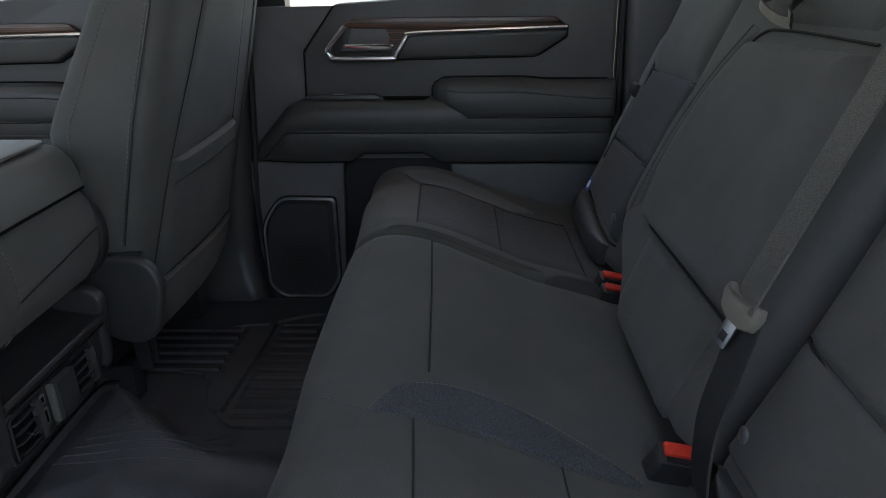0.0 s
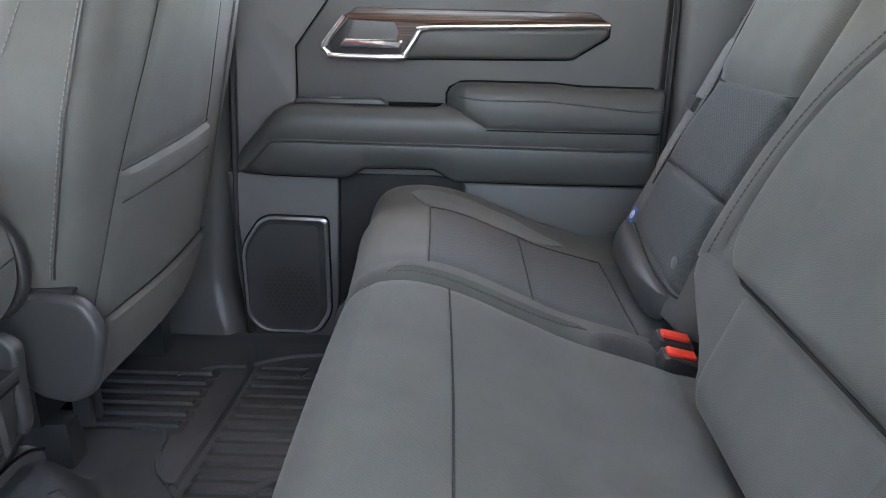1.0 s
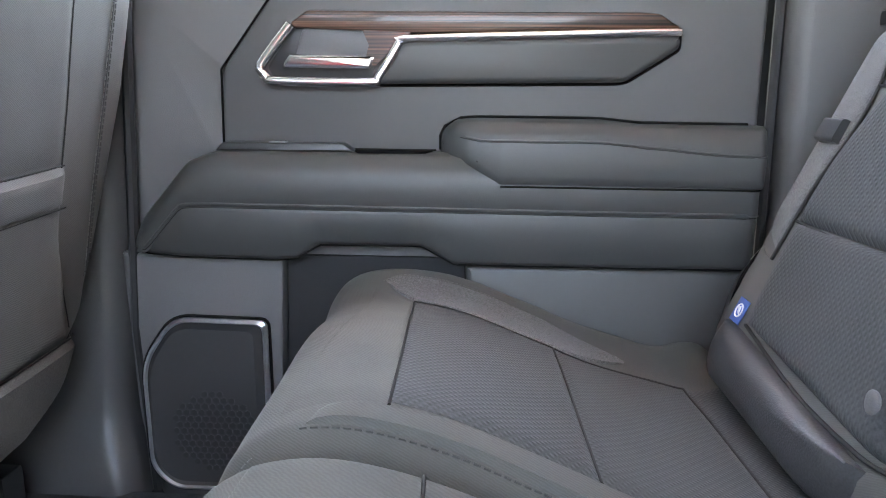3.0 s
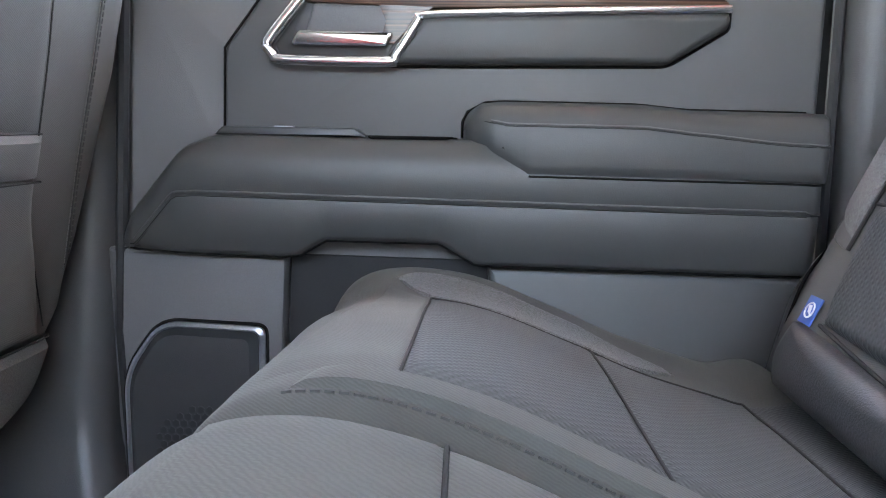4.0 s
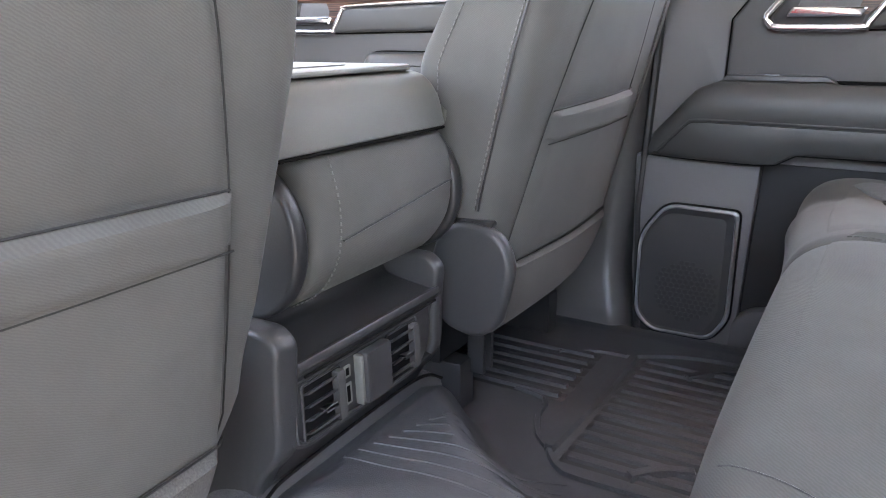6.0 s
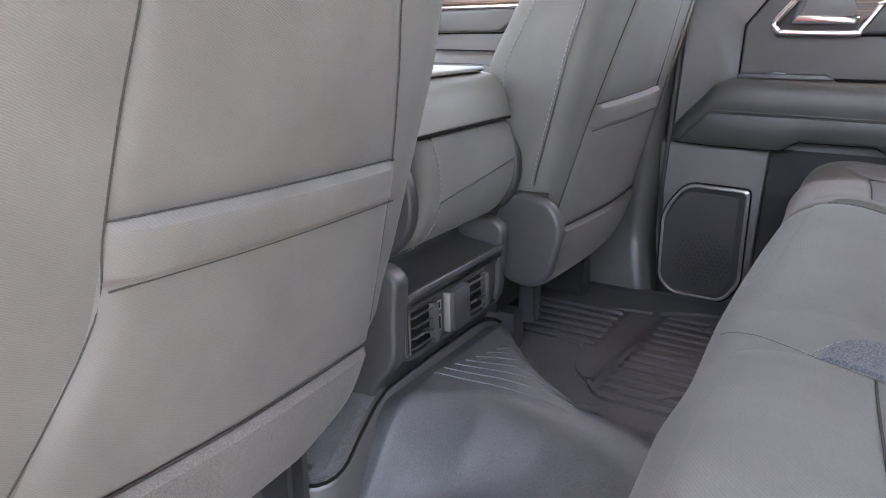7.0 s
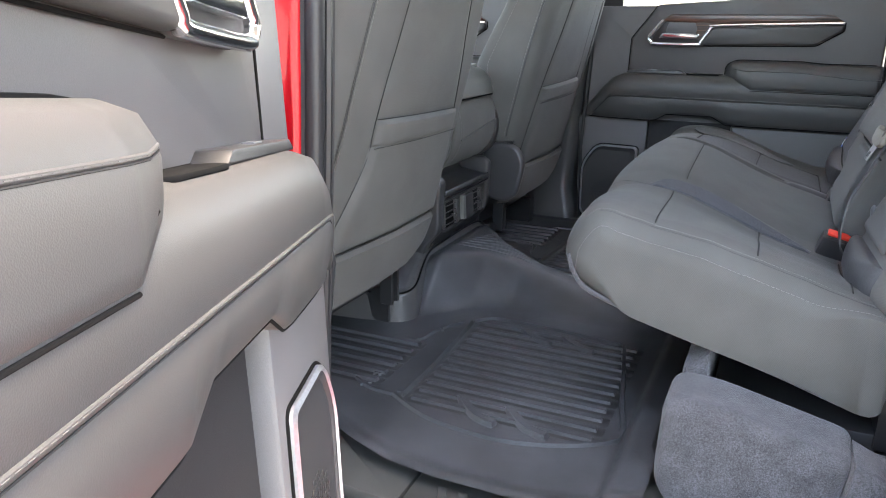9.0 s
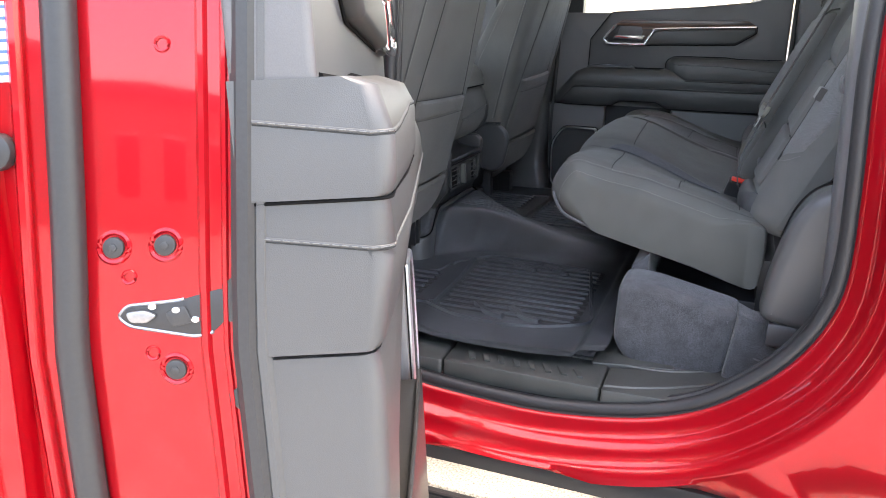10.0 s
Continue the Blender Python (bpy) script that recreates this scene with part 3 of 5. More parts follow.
def bolt(y, z, r=0.0056):
    bm = prism([(y + r * 1.25 * math.cos(a), z + r * 1.25 * math.sin(a)) for a in [i * math.pi / 8 for i in range(16)]], 0.337, 0.3405, "x", 0.0012)
    b = part("bolt", bent(bm), SEAL, odoor, "black screw head", OPEN)
    part("bolt_socket", bent(prism([(y + r * 0.5 * math.cos(a), z + r * 0.5 * math.sin(a)) for a in [i * math.pi / 3 for i in range(6)]], 0.3402, 0.3412, "x", 0.0003)), DARKPL, b, "", OPEN)


for by, bz in ((-0.141, 0.371), (-0.108, 0.371), (-0.105, 0.287)):
    bolt(by, bz)
    part("dimple", bent(tube([(0.3375, by + 0.0098 * math.cos(a), bz + 0.0098 * math.sin(a)) for a in [i * math.pi / 9 for i in range(18)]], 0.0020, 6, True)), PAINT, odoor, "", OPEN)
for py, pr, px in ((-0.0835, 0.0042, 0.3365), (-0.0700, 0.0030, 0.3365), (-0.196, 0.0050, 0.3370)):
    part("pressed_ridge", bent(tube([(px, py, z) for z in [-0.30 + 0.05 * i for i in range(21)]], pr, 8)), PAINT, odoor, "", OPEN)
part("trim_edge", bent(tube([(0.3405, -0.0455, z) for z in [-0.30 + 0.05 * i for i in range(21)]], 0.0062, 8)), VINYL, odoor, "grey trim edge beside the rubber strip", OPEN)
part("latch_throat", prism([(-0.0685, 0.343), (-0.0600, 0.349), (-0.0600, 0.318), (-0.0685, 0.318)], 0.3362, 0.3388, "x", 0), DARKPL, latch, "", OPEN)
for ly, lz in ((-0.100, 0.328), (-0.088, 0.321), (-0.115, 0.331)):
    part("latch_rivet", prism([(ly + 0.0028 * math.cos(a), lz + 0.0022 * math.sin(a)) for a in [i * math.pi / 5 for i in range(10)]], 0.3384, 0.3405, "x", 0.0006), CHROME, latch, "", OPEN)
for by, bz in ((-0.132, 0.351), (-0.119, 0.299), (-0.107, 0.495)):
    part("dimple", bent(tube([(0.3385, by + 0.0042 * math.cos(a), bz + 0.0042 * math.sin(a)) for a in [i * math.pi / 6 for i in range(12)]], 0.0011, 5, True)), PAINT, odoor, "", OPEN)
part("buffer", bent(prism([(-0.210 + 0.012 * math.cos(a), 0.435 + 0.012 * math.sin(a)) for a in [i * math.pi / 8 for i in range(16)]], 0.335, 0.347, "x", 0.003)), SEAL, odoor, "grey rubber buffer", OPEN)
part("clip_hole", prism(fillet([(-0.066, 0.256), (-0.072, 0.262), (-0.072, 0.268), (-0.066, 0.272)], 0.001), 0.3375, 0.339, "x", 0.0003), SEAL, odoor, "", OPEN)
stick = part("sticker", bent(prism(fillet([(-0.221, 0.477), (-0.194, 0.477), (-0.194, 0.524), (-0.221, 0.524)], 0.002), 0.3362, 0.3369, "x", 0.0002)), LABEL, odoor, "white and blue printed sticker", OPEN)
for k in range(7):
    part("print_bar", bent(prism([(-0.1985, 0.480 + 0.0065 * k), (-0.1955, 0.480 + 0.0065 * k), (-0.1955, 0.4845 + 0.0065 * k), (-0.1985, 0.4845 + 0.0065 * k)], 0.3369, 0.3372, "x", 0)), BLUE, stick, "", OPEN)
    part("print_bar", bent(prism([(-0.219, 0.481 + 0.0065 * k), (-0.2015, 0.481 + 0.0065 * k), (-0.2015, 0.483 + 0.0065 * k), (-0.219, 0.483 + 0.0065 * k)], 0.3369, 0.3372, "x", 0)), BLUE, stick, "", OPEN)
rear_door("front_door", Matrix.Translation((-1.03, 0, 0)) @ PASS, "closed front truck door with dark trim and wood strip")


# ---------------------------------------------------------------- rear bench cushions
CUSH = [(0.300, 0.150), (0.294, 0.196), (0.25, 0.208), (0.2, 0.224), (0.125, 0.247), (0.06, 0.275), (0.0, 0.302), (-0.045, 0.316), (-0.080, 0.320), (-0.112, 0.314), (-0.138, 0.296), (-0.152, 0.266), (-0.148, 0.236), (-0.122, 0.208), (-0.07, 0.190), (0.05, 0.158), (0.17, 0.129), (0.27, 0.102), (0.292, 0.112)]


def cushion(y0, y1, r0, r1, lat, label, bow, side=((0, 0), (1, 0))):
    """Bench cushion between y0 and y1; r0, r1: how wide its two sides roll over; lat: its rise across the width; bow: how far its nose is drawn back by y; side: rise of its outer bolster by depth."""
    c = thing("bench_cushion", label, "seat cushion", "rear bench cushions")
    prof = spline(CUSH, 120)
    nors = []
    for k, p in enumerate(prof):
        t = (prof[min(k + 1, 119)] - prof[max(k - 1, 0)]).normalized()
        nors.append(Vector((t.y, -t.x)))
    wts = [(1 - 0.85 * smooth01(0.20, 0.27, p.x)) * (1.0 - 0.85 * smooth01(-0.12, -0.02, p.x) if k > 70 else 1.0) for k, p in enumerate(prof)]
    nose = min(range(120), key=lambda k: prof[k].x)
    ups = [1 - smooth01(0.22, 0.29, p.x) if k <= nose else smooth01(0.19, 0.266, p.y) for k, p in enumerate(prof)]
    lows = [lerp_table([(-0.06, 1.25), (0.08, 0.68), (0.2, 0.72)], p.x) for p in prof]
    bol = [lerp_table(side, p.x) * smooth01(-0.15, -0.11, p.x) * smooth01(0.15, 0.195, p.y) if k < 62 else 0.0 for k, p in enumerate(prof)]
    tips = [smooth01(-0.03, -0.13, p.x) for p in prof]
    knots = spline(lat, 200)

    def rise(y):
        f = (y - knots[0].x) / (knots[-1].x - knots[0].x) * 199
        i = min(max(int(f), 0), 198)
        g = (y - knots[i].x) / max(knots[i + 1].x - knots[i].x, 1e-6)
        return knots[i].y + (knots[i + 1].y - knots[i].y) * min(max(g, 0), 1)

    def inset(y):
        s0, s1 = max(0.0, 1 - (y - y0) / r0), max(0.0, 1 - (y1 - y) / r1)
        g0, g1 = 1 - math.sqrt(max(0.0, 1 - s0 * s0)), 1 - math.sqrt(max(0.0, 1 - s1 * s1))
        return 0.045 * max(g0, g1)

    def section(y):
        d, h, b = inset(y), rise(y), smooth01(0.62, 0.38, y)
        e = lerp_table(bow, y)
        return [(p.x - n.x * d * w + e * f, y, p.y - n.y * d * w + h * u * (q if h < 0 else 1) + b * g) for p, n, w, u, g, q, f in zip(prof, nors, wts, ups, bol, lows, tips)]
    n = int((y1 - y0) / 0.006)
    secs = []
    for i in range(n + 1):
        f = i / n
        f = 0.5 - 0.5 * math.cos(f * math.pi) * (0.35 + 0.65 * abs(math.cos(f * math.pi)))
        secs.append(section(y0 + (y1 - y0) * min(max(f, 0), 1)))
    part("cushion_cover", loft(secs), DIMCLOTH, c, "", None, 60)

    def top(x, y):
        s = section(min(max(y, y0 + 0.0005), y1 - 0.0005))[:70]
        for a, b in zip(s, s[1:]):
            if b[0] <= x <= a[0]:
                f = (x - a[0]) / min(b[0] - a[0], -1e-9)
                return Vector((x, y, a[2] + (b[2] - a[2]) * f))
        return Vector((x, y, s[-1][2] if x < s[-1][0] else s[0][2]))
    return c, with_normal(top, 1)


WLAT = [(0.325, 0.0), (0.40, 0.0), (0.50, -0.004), (0.60, -0.010), (0.650, -0.010), (0.70, -0.001), (0.76, 0.009), (0.90, 0.013), (1.05, 0.010), (1.098, 0.006)]
WSIDE = [(-0.13, 0.012), (-0.10, 0.012), (-0.05, 0.008), (0.0, 0.012), (0.07, 0.032), (0.13, 0.040), (0.19, 0.040), (0.25, 0.036), (0.30, 0.030)]
NLAT = [(1.103, 0.000), (1.15, 0.001), (1.25, -0.006), (1.38, -0.016), (1.46, -0.026), (1.52, -0.031), (1.56, -0.026), (1.60, -0.015), (1.64, -0.012)]
wide, wtop = cushion(0.325, 1.098, 0.055, 0.03, WLAT, "wide charcoal cloth bench cushion over the carpeted box", [(0.33, 0.026), (0.40, 0.014), (0.55, 0.0)], WSIDE)
narrow, ntop = cushion(1.103, 1.640, 0.03, 0.07, NLAT, "narrow charcoal cloth bench cushion with quilted panel", [(1.15, -0.003), (1.3, -0.014), (1.45, -0.028), (1.64, -0.024)])


def seam(c, surf, pts, n=40, r=0.0006, lift=0.0, thread=False, side=0.004):
    part("seam", tube(on(surf, pts, n, lift), r, 6), DARKPL, c)
    if thread:
        part("stitch", stitches(on(surf, [(a, b + side) for a, b in pts], n * 2, 0.0008)), THREAD, c)


# wide cushion: outer bolster, tweed crescent, centre panel
part("tweed_insert", patch(wtop, [(-0.064, 0.644), (0.0, 0.650), (0.08, 0.651), (0.200, 0.644)], [(-0.062, 0.650), (-0.03, 0.690), (0.08, 0.705), (0.200, 0.652)], 0.0034, 0.0002, rim=0.05), TWEEDBLUE, wide, "blue-grey tweed insert")
part("stitch", stitches(on(wtop, [(-0.067, 0.648), (-0.052, 0.672), (-0.02, 0.694), (0.04, 0.708), (0.12, 0.700), (0.203, 0.652)], 80, 0.0012)), THREAD, wide)
part("bolster_panel", patch(wtop, [(-0.006, 0.360), (-0.010, 0.45), (-0.022, 0.642)], [(0.124, 0.362), (0.122, 0.45), (0.117, 0.644)], 0.0016, 0.0002, rim=0.035), DIMCLOTH, wide)
part("bolster_panel", patch(wtop, [(-0.110, 0.380), (-0.116, 0.48), (-0.118, 0.645)], [(-0.0075, 0.360), (-0.0115, 0.45), (-0.0238, 0.641)], 0.0016, 0.0002, rim=0.035), DIMCLOTH, wide)
part("bolster_panel", patch(wtop, [(0.128, 0.362), (0.126, 0.45), (0.121, 0.644)], [(0.240, 0.372), (0.240, 0.48), (0.240, 0.640)], 0.0016, 0.0002, rim=0.035), DIMCLOTH, wide)
part("bolster_panel", patch(wtop, [(0.245, 0.372), (0.245, 0.48), (0.245, 0.640)], [(0.284, 0.372), (0.284, 0.48), (0.284, 0.640)], 0.0016, 0.0002, rim=0.035), DIMCLOTH, wide)
part("centre_panel", patch(wtop, [(-0.116, 0.700), (-0.116, 0.88), (-0.112, 1.082)], [(-0.0122, 0.712), (-0.0162, 0.88), (-0.0242, 1.082)], 0.0018, 0.0002, rim=0.03), DIMCLOTH, wide)
part("centre_panel", patch(wtop, [(-0.011, 0.712), (-0.015, 0.88), (-0.023, 1.082)], [(0.245, 0.690), (0.250, 0.88), (0.245, 1.060)], 0.0018, 0.0002, rim=0.03), DIMCLOTH, wide)
seam(wide, wtop, [(-0.138, 0.688), (-0.11, 0.668), (-0.064, 0.646), (0.0, 0.646), (0.08, 0.647), (0.200, 0.642)])
seam(wide, wtop, [(-0.100, 0.353), (0.0, 0.351), (0.12, 0.351), (0.27, 0.354)], 40, 0.0005, 0, True)
part("stitch", stitches(on(wtop, [(-0.118, 0.334), (-0.06, 0.3315), (0.0, 0.331), (0.12, 0.331), (0.28, 0.332)], 90, 0.0012), 0.0012, 0.0062, 0.0044), THREAD, wide, "pale edge stitching")
# narrow cushion: tweed crescent outside, quilted seat, plain inner edge
part("front_panel", patch(ntop, [(-0.118, 1.150), (-0.122, 1.32), (-0.112, 1.555)], [(-0.0525, 1.166), (-0.0580, 1.32), (-0.0665, 1.511)], 0.0020, 0.0003, rim=0.06), DIMCLOTH, narrow)
part("quilted_panel", patch(ntop, [(-0.0505, 1.166), (-0.0560, 1.32), (-0.0640, 1.510)], [(0.0830, 1.168), (0.0830, 1.32), (0.0830, 1.466)], 0.0026, 0.0003, rim=0.06), QUILT, narrow, "dark quilted seat cloth")
part("quilted_panel", patch(ntop, [(0.0850, 1.168), (0.0850, 1.32), (0.0850, 1.466)], [(0.2245, 1.175), (0.2250, 1.32), (0.2275, 1.486)], 0.0026, 0.0003, rim=0.06), QUILT, narrow, "dark quilted seat cloth")
part("quilted_panel", patch(ntop, [(0.2265, 1.175), (0.2270, 1.32), (0.2295, 1.486)], [(0.282, 1.180), (0.282, 1.32), (0.281, 1.486)], 0.0022, 0.0003, rim=0.06), QUILT, narrow, "dark quilted seat cloth")
part("tweed_insert", patch(ntop, [(-0.103, 1.566), (-0.064, 1.516), (0.0, 1.491), (0.084, 1.470), (0.14, 1.492), (0.170, 1.521)], [(-0.104, 1.571), (-0.07, 1.577), (0.0, 1.570), (0.084, 1.556), (0.14, 1.540), (0.172, 1.526)], 0.0032, 0.0004, rim=0.05), TWEED, narrow, "grey tweed insert")
part("stitch", stitches(on(ntop, [(-0.107, 1.568), (-0.09, 1.578), (-0.07, 1.580), (0.0, 1.573), (0.084, 1.559), (0.14, 1.543), (0.175, 1.526)], 60, 0.001)), THREAD, narrow)
part("edge_strip", patch(ntop, [(-0.100, 1.128), (0.0, 1.126), (0.085, 1.128), (0.150, 1.136)], [(-0.095, 1.150), (0.0, 1.159), (0.085, 1.162), (0.152, 1.143)], 0.0045, -0.001, 8), DIMCLOTH, narrow, "piped cloth edge")
part("stitch", stitches(on(ntop, [(-0.10, 1.125), (0.0, 1.123), (0.085, 1.125), (0.152, 1.135)], 60, 0.0015), 0.0018, 0.0065, 0.0045), DARKTHREAD, narrow)
part("stitch", stitches(on(ntop, [(-0.125, 1.118), (-0.138, 1.116), (-0.146, 1.115)], 20, 0.001)), THREAD, narrow)

# ---------------------------------------------------------------- rear bench backrests
def back_x(z):
    return 0.25 + 0.45 * (z - 0.23)


def backrest(y0, top_y1, z0, lift, label, r=0.05, cut=0.0, r0=0.0, r1=0.0):
    """Backrest between y0 and top_y1, its face lifted forward of the common slope; cut narrows its foot."""
    def roll_in(f):
        out = 0.0
        for g, rr in ((f, r0 or r), (1 - f, r1 or r)):
            q = min(1.0, max(0.0, 1 - g * (top_y1 - y0) / rr))
            out = max(out, 0.8 * rr * (1 - math.sqrt(1 - q * q)))
        return out

    def edge(z):
        return top_y1 - cut * smooth01(0.345, 0.268, z)

    b = thing("folding_bench_back", label, "bench back", "rear bench backs")
    secs = []
    n = 60
    for i in range(n + 1):
        f = 0.5 - 0.5 * math.cos(math.pi * i / n)
        ins = roll_in(f)
        out = []
        for z in [z0 + (0.99 - z0) * j / 40 for j in range(41)]:
            e = min(1.0, (z - z0) / 0.05)
            bot = 0.035 * (1 - math.sqrt(max(0.0, 1 - (1 - e) ** 2)))
            e2 = min(1.0, (0.99 - z) / 0.05)
            tp = 0.035 * (1 - math.sqrt(max(0.0, 1 - (1 - e2) ** 2)))
            out.append((back_x(z) - lift + ins + bot + tp, y0 + (edge(z) - y0) * f, z))
        for z in (0.97, 0.7, 0.4, z0 + 0.02):
            out.append((back_x(z) + 0.11 - ins * 0.6, y0 + (edge(z) - y0) * f, z))
        secs.append(out)
    part("back_cover", loft(secs), CLOTH, b, "", None, 60)

    def face(y, z):
        f = (y - y0) / (edge(z) - y0)
        ins = roll_in(f)
        e = min(1.0, max(0.0, z - z0) / 0.05)
        bot = 0.035 * (1 - math.sqrt(max(0.0, 1 - (1 - e) ** 2)))
        return Vector((back_x(z) - lift + ins + bot, y, z))
    return b, with_normal(face, -1)


pback, pface = backrest(1.150, 1.600, 0.215, 0.0, "charcoal cloth backrest with tweed bolster and quilted panel", 0.06, 0.0, 0.0, 0.13)
cback, cface = backrest(0.655, 1.152, 0.235, 0.030, "charcoal cloth centre backrest with fold-down armrest", 0.05, 0.150, 0.0, 0.035)
dback, dface = backrest(0.300, 0.662, 0.215, 0.0, "charcoal cloth backrest behind the driver's seat", 0.06, 0.0, 0.11, 0.0)


def outer_back(b, face, fy, panel):
    """Panels of an outer backrest; fy turns the passenger side's y into this side's."""
    def L(pts):
        return [(fy(y), z) for y, z in pts]
    part("upper_panel", patch(face, L([(1.445, 0.5175), (1.46, 0.58), (1.475, 0.70), (1.46, 0.95)]), L([(1.190, 0.5275), (1.185, 0.58), (1.185, 0.70), (1.20, 0.95)]), 0.016, 0.001, rim=0.14), CLOTH, b)
    part("quilted_panel", patch(face, L([(1.458, 0.3865), (1.46, 0.44), (1.435, 0.5165)]), L([(1.192, 0.3925), (1.190, 0.45), (1.185, 0.5265)]), 0.009, 0.001, rim=0.10), panel, b)
    part("quilted_panel", patch(face, L([(1.440, 0.285), (1.452, 0.32), (1.458, 0.3855)]), L([(1.180, 0.272), (1.186, 0.31), (1.192, 0.3915)]), 0.009, 0.001, rim=0.10), panel, b)
    part("tweed_insert", patch(face, L([(1.553, 0.372), (1.570, 0.42), (1.575, 0.48), (1.565, 0.575)]), L([(1.470, 0.352), (1.468, 0.42), (1.455, 0.50), (1.465, 0.575)]), 0.004, -0.001), TWEED, b, "grey tweed bolster")
    part("roll", patch(face, L([(1.500, 0.222), (1.495, 0.25), (1.488, 0.279)]), L([(1.205, 0.222), (1.200, 0.24), (1.195, 0.262)]), 0.022, -0.002, rim=0.4), BLACKVINYL, b, "black vinyl roll")
    part("stitch", stitches(on(face, L([(1.555, 0.366), (1.52, 0.352), (1.472, 0.345)]), 30, 0.0012)), THREAD, b)
    p, n = face(fy(1.213), 0.300)
    bm = bmesh.new()
    bmesh.ops.create_uvsphere(bm, u_segments=14, v_segments=8, radius=0.0085)
    bmesh.ops.scale(bm, vec=(0.5, 1, 1.25), verts=bm.verts)
    part("stud", bm, PLASTIC, b, "grey plastic stud", Matrix.Translation(p + n * 0.009))


outer_back(pback, pface, lambda y: y, QUILT)
outer_back(dback, dface, lambda y: 0.30 + (1.60 - y) * 0.8, CLOTH)
part("armrest_face", patch(cface, [(1.000, 0.368), (1.042, 0.384), (1.064, 0.425), (1.062, 0.49), (1.040, 0.55), (0.995, 0.608)], [(0.715, 0.370), (0.706, 0.41), (0.706, 0.46), (0.712, 0.53), (0.720, 0.58), (0.745, 0.618)], 0.022, -0.004, 40, 40, 0.10), CLOTH, cback, "fold-down centre armrest")
part("lower_panel", patch(cface, [(0.968, 0.242), (0.978, 0.29), (0.990, 0.360)], [(0.720, 0.242), (0.710, 0.29), (0.712, 0.364)], 0.007, -0.003, 34, 26, rim=0.11), CLOTH, cback)
part("upper_panel", patch(cface, [(1.010, 0.628), (1.03, 0.70), (1.05, 0.94)], [(0.75, 0.634), (0.74, 0.70), (0.74, 0.94)], 0.012, -0.003, rim=0.16), CLOTH, cback)
part("side_strip", patch(cface, [(1.132, 0.345), (1.138, 0.42), (1.128, 0.49), (1.100, 0.56), (1.045, 0.625)], [(1.083, 0.372), (1.086, 0.42), (1.080, 0.49), (1.056, 0.56), (1.012, 0.620)], 0.005, 0.001, 10), CLOTH, cback, "piped cloth edge")
part("stitch", stitches(on(cface, [(1.098, 0.36), (1.104, 0.42), (1.096, 0.49), (1.070, 0.56), (1.026, 0.622)], 60, 0.0065), 0.0018, 0.007, 0.005), DARKTHREAD, cback)
# pull strap on the armrest
sp = [(0.985, 0.660), (0.992, 0.644), (0.935, 0.630), (0.868, 0.625), (0.880, 0.636), (0.925, 0.660)]
pts = [cface(y, z)[0] + cface(y, z)[1] * h for (y, z), h in zip(sp, (0.010, 0.026, 0.026, 0.030, 0.034, 0.010))]
strap = [[p + Vector((0, 0, s)) for s in (-0.0055, 0.0055)] for p in spline(pts, 36)]
bm = loft([[a + Vector((0.001, 0, 0)), a - Vector((0.001, 0, 0)), b - Vector((0.001, 0, 0)), b + Vector((0.001, 0, 0))] for a, b in strap])
part("pull_strap", bm, DARKPL, cback, "black webbing pull strap")


# belt guides, child-seat tag
def belt_guide(face, y, z):
    g = single("belt_guide", loft([[(x, yy, zz) for x, zz in fillet([(0, 0.012), (-0.016, 0.012), (-0.016, -0.012), (0, -0.012)], 0.004, 3)] for yy in (-0.019, -0.017, 0.017, 0.019)]), DARKPL, "black plastic belt guide loop on the bolster", "belt guide", "belt guides")
    p, n = face(y, z)
    g.matrix_world = Matrix.Translation(p + Vector((0.004, 0, 0))) @ Euler((0, radians(24), 0)).to_matrix().to_4x4()


belt_guide(pface, 1.485, 0.470)
belt_guide(dface, 0.392, 0.470)
tag = thing("seat_tag", "small blue fabric tag with a white round symbol", "tag")
tp, tn = pface(1.470, 0.290)
tm = Matrix.Translation(tp + tn * 0.003) @ Euler((0, radians(24), 0)).to_matrix().to_4x4()
part("cloth_tag", box(-0.0006, 0.0006, -0.012, 0.012, -0.013, 0.013, 0.0003), BLUE, tag, "", tm)
part("symbol", tube([(-0.001, 0.007 * math.cos(a), 0.007 * math.sin(a)) for a in [i * math.pi / 12 for i in range(24)]], 0.0009, 5, True), LABEL, tag, "", tm)
part("symbol_mark", prism([(0.004, 0.004), (-0.001, 0.005), (-0.004, -0.004), (0.001, -0.002)], -0.0016, -0.0008, "x", 0), LABEL, tag, "", tm)


# buckles
def buckle(x, y, z, turn, label):
    b = thing("belt_buckle", label, "seat belt buckle", "seat belt buckles")
    m = Matrix.Translation((x, y, z)) @ Euler((radians(turn), radians(14), radians(4))).to_matrix().to_4x4()
    part("buckle_housing", prism(fillet([(-0.024, -0.0135), (0.024, -0.0135), (0.024, 0.0135), (-0.024, 0.0135)], 0.005), -0.055, 0.006, "z", 0.003), DARKPL, b, "", m)
    part("release_button", prism(fillet([(-0.019, -0.004), (0.019, -0.004), (0.019, 0.011), (-0.019, 0.011)], 0.003), 0.004, 0.010, "z", 0.002), RED, b, "bright red release button", m)
    part("slot", prism([(-0.018, -0.011), (0.018, -0.011), (0.018, -0.006), (-0.018, -0.006)], 0.0055, 0.0068, "z", 0), SEAL, b, "", m)


buckle(0.264, 1.146, 0.222, 12, "black seat belt buckle with red button between the cushions")
buckle(0.262, 1.108, 0.217, 12, "black seat belt buckle with red button between the cushions")
buckle(0.238, 0.664, 0.240, 24, "black seat belt buckle with red button by the cushion")


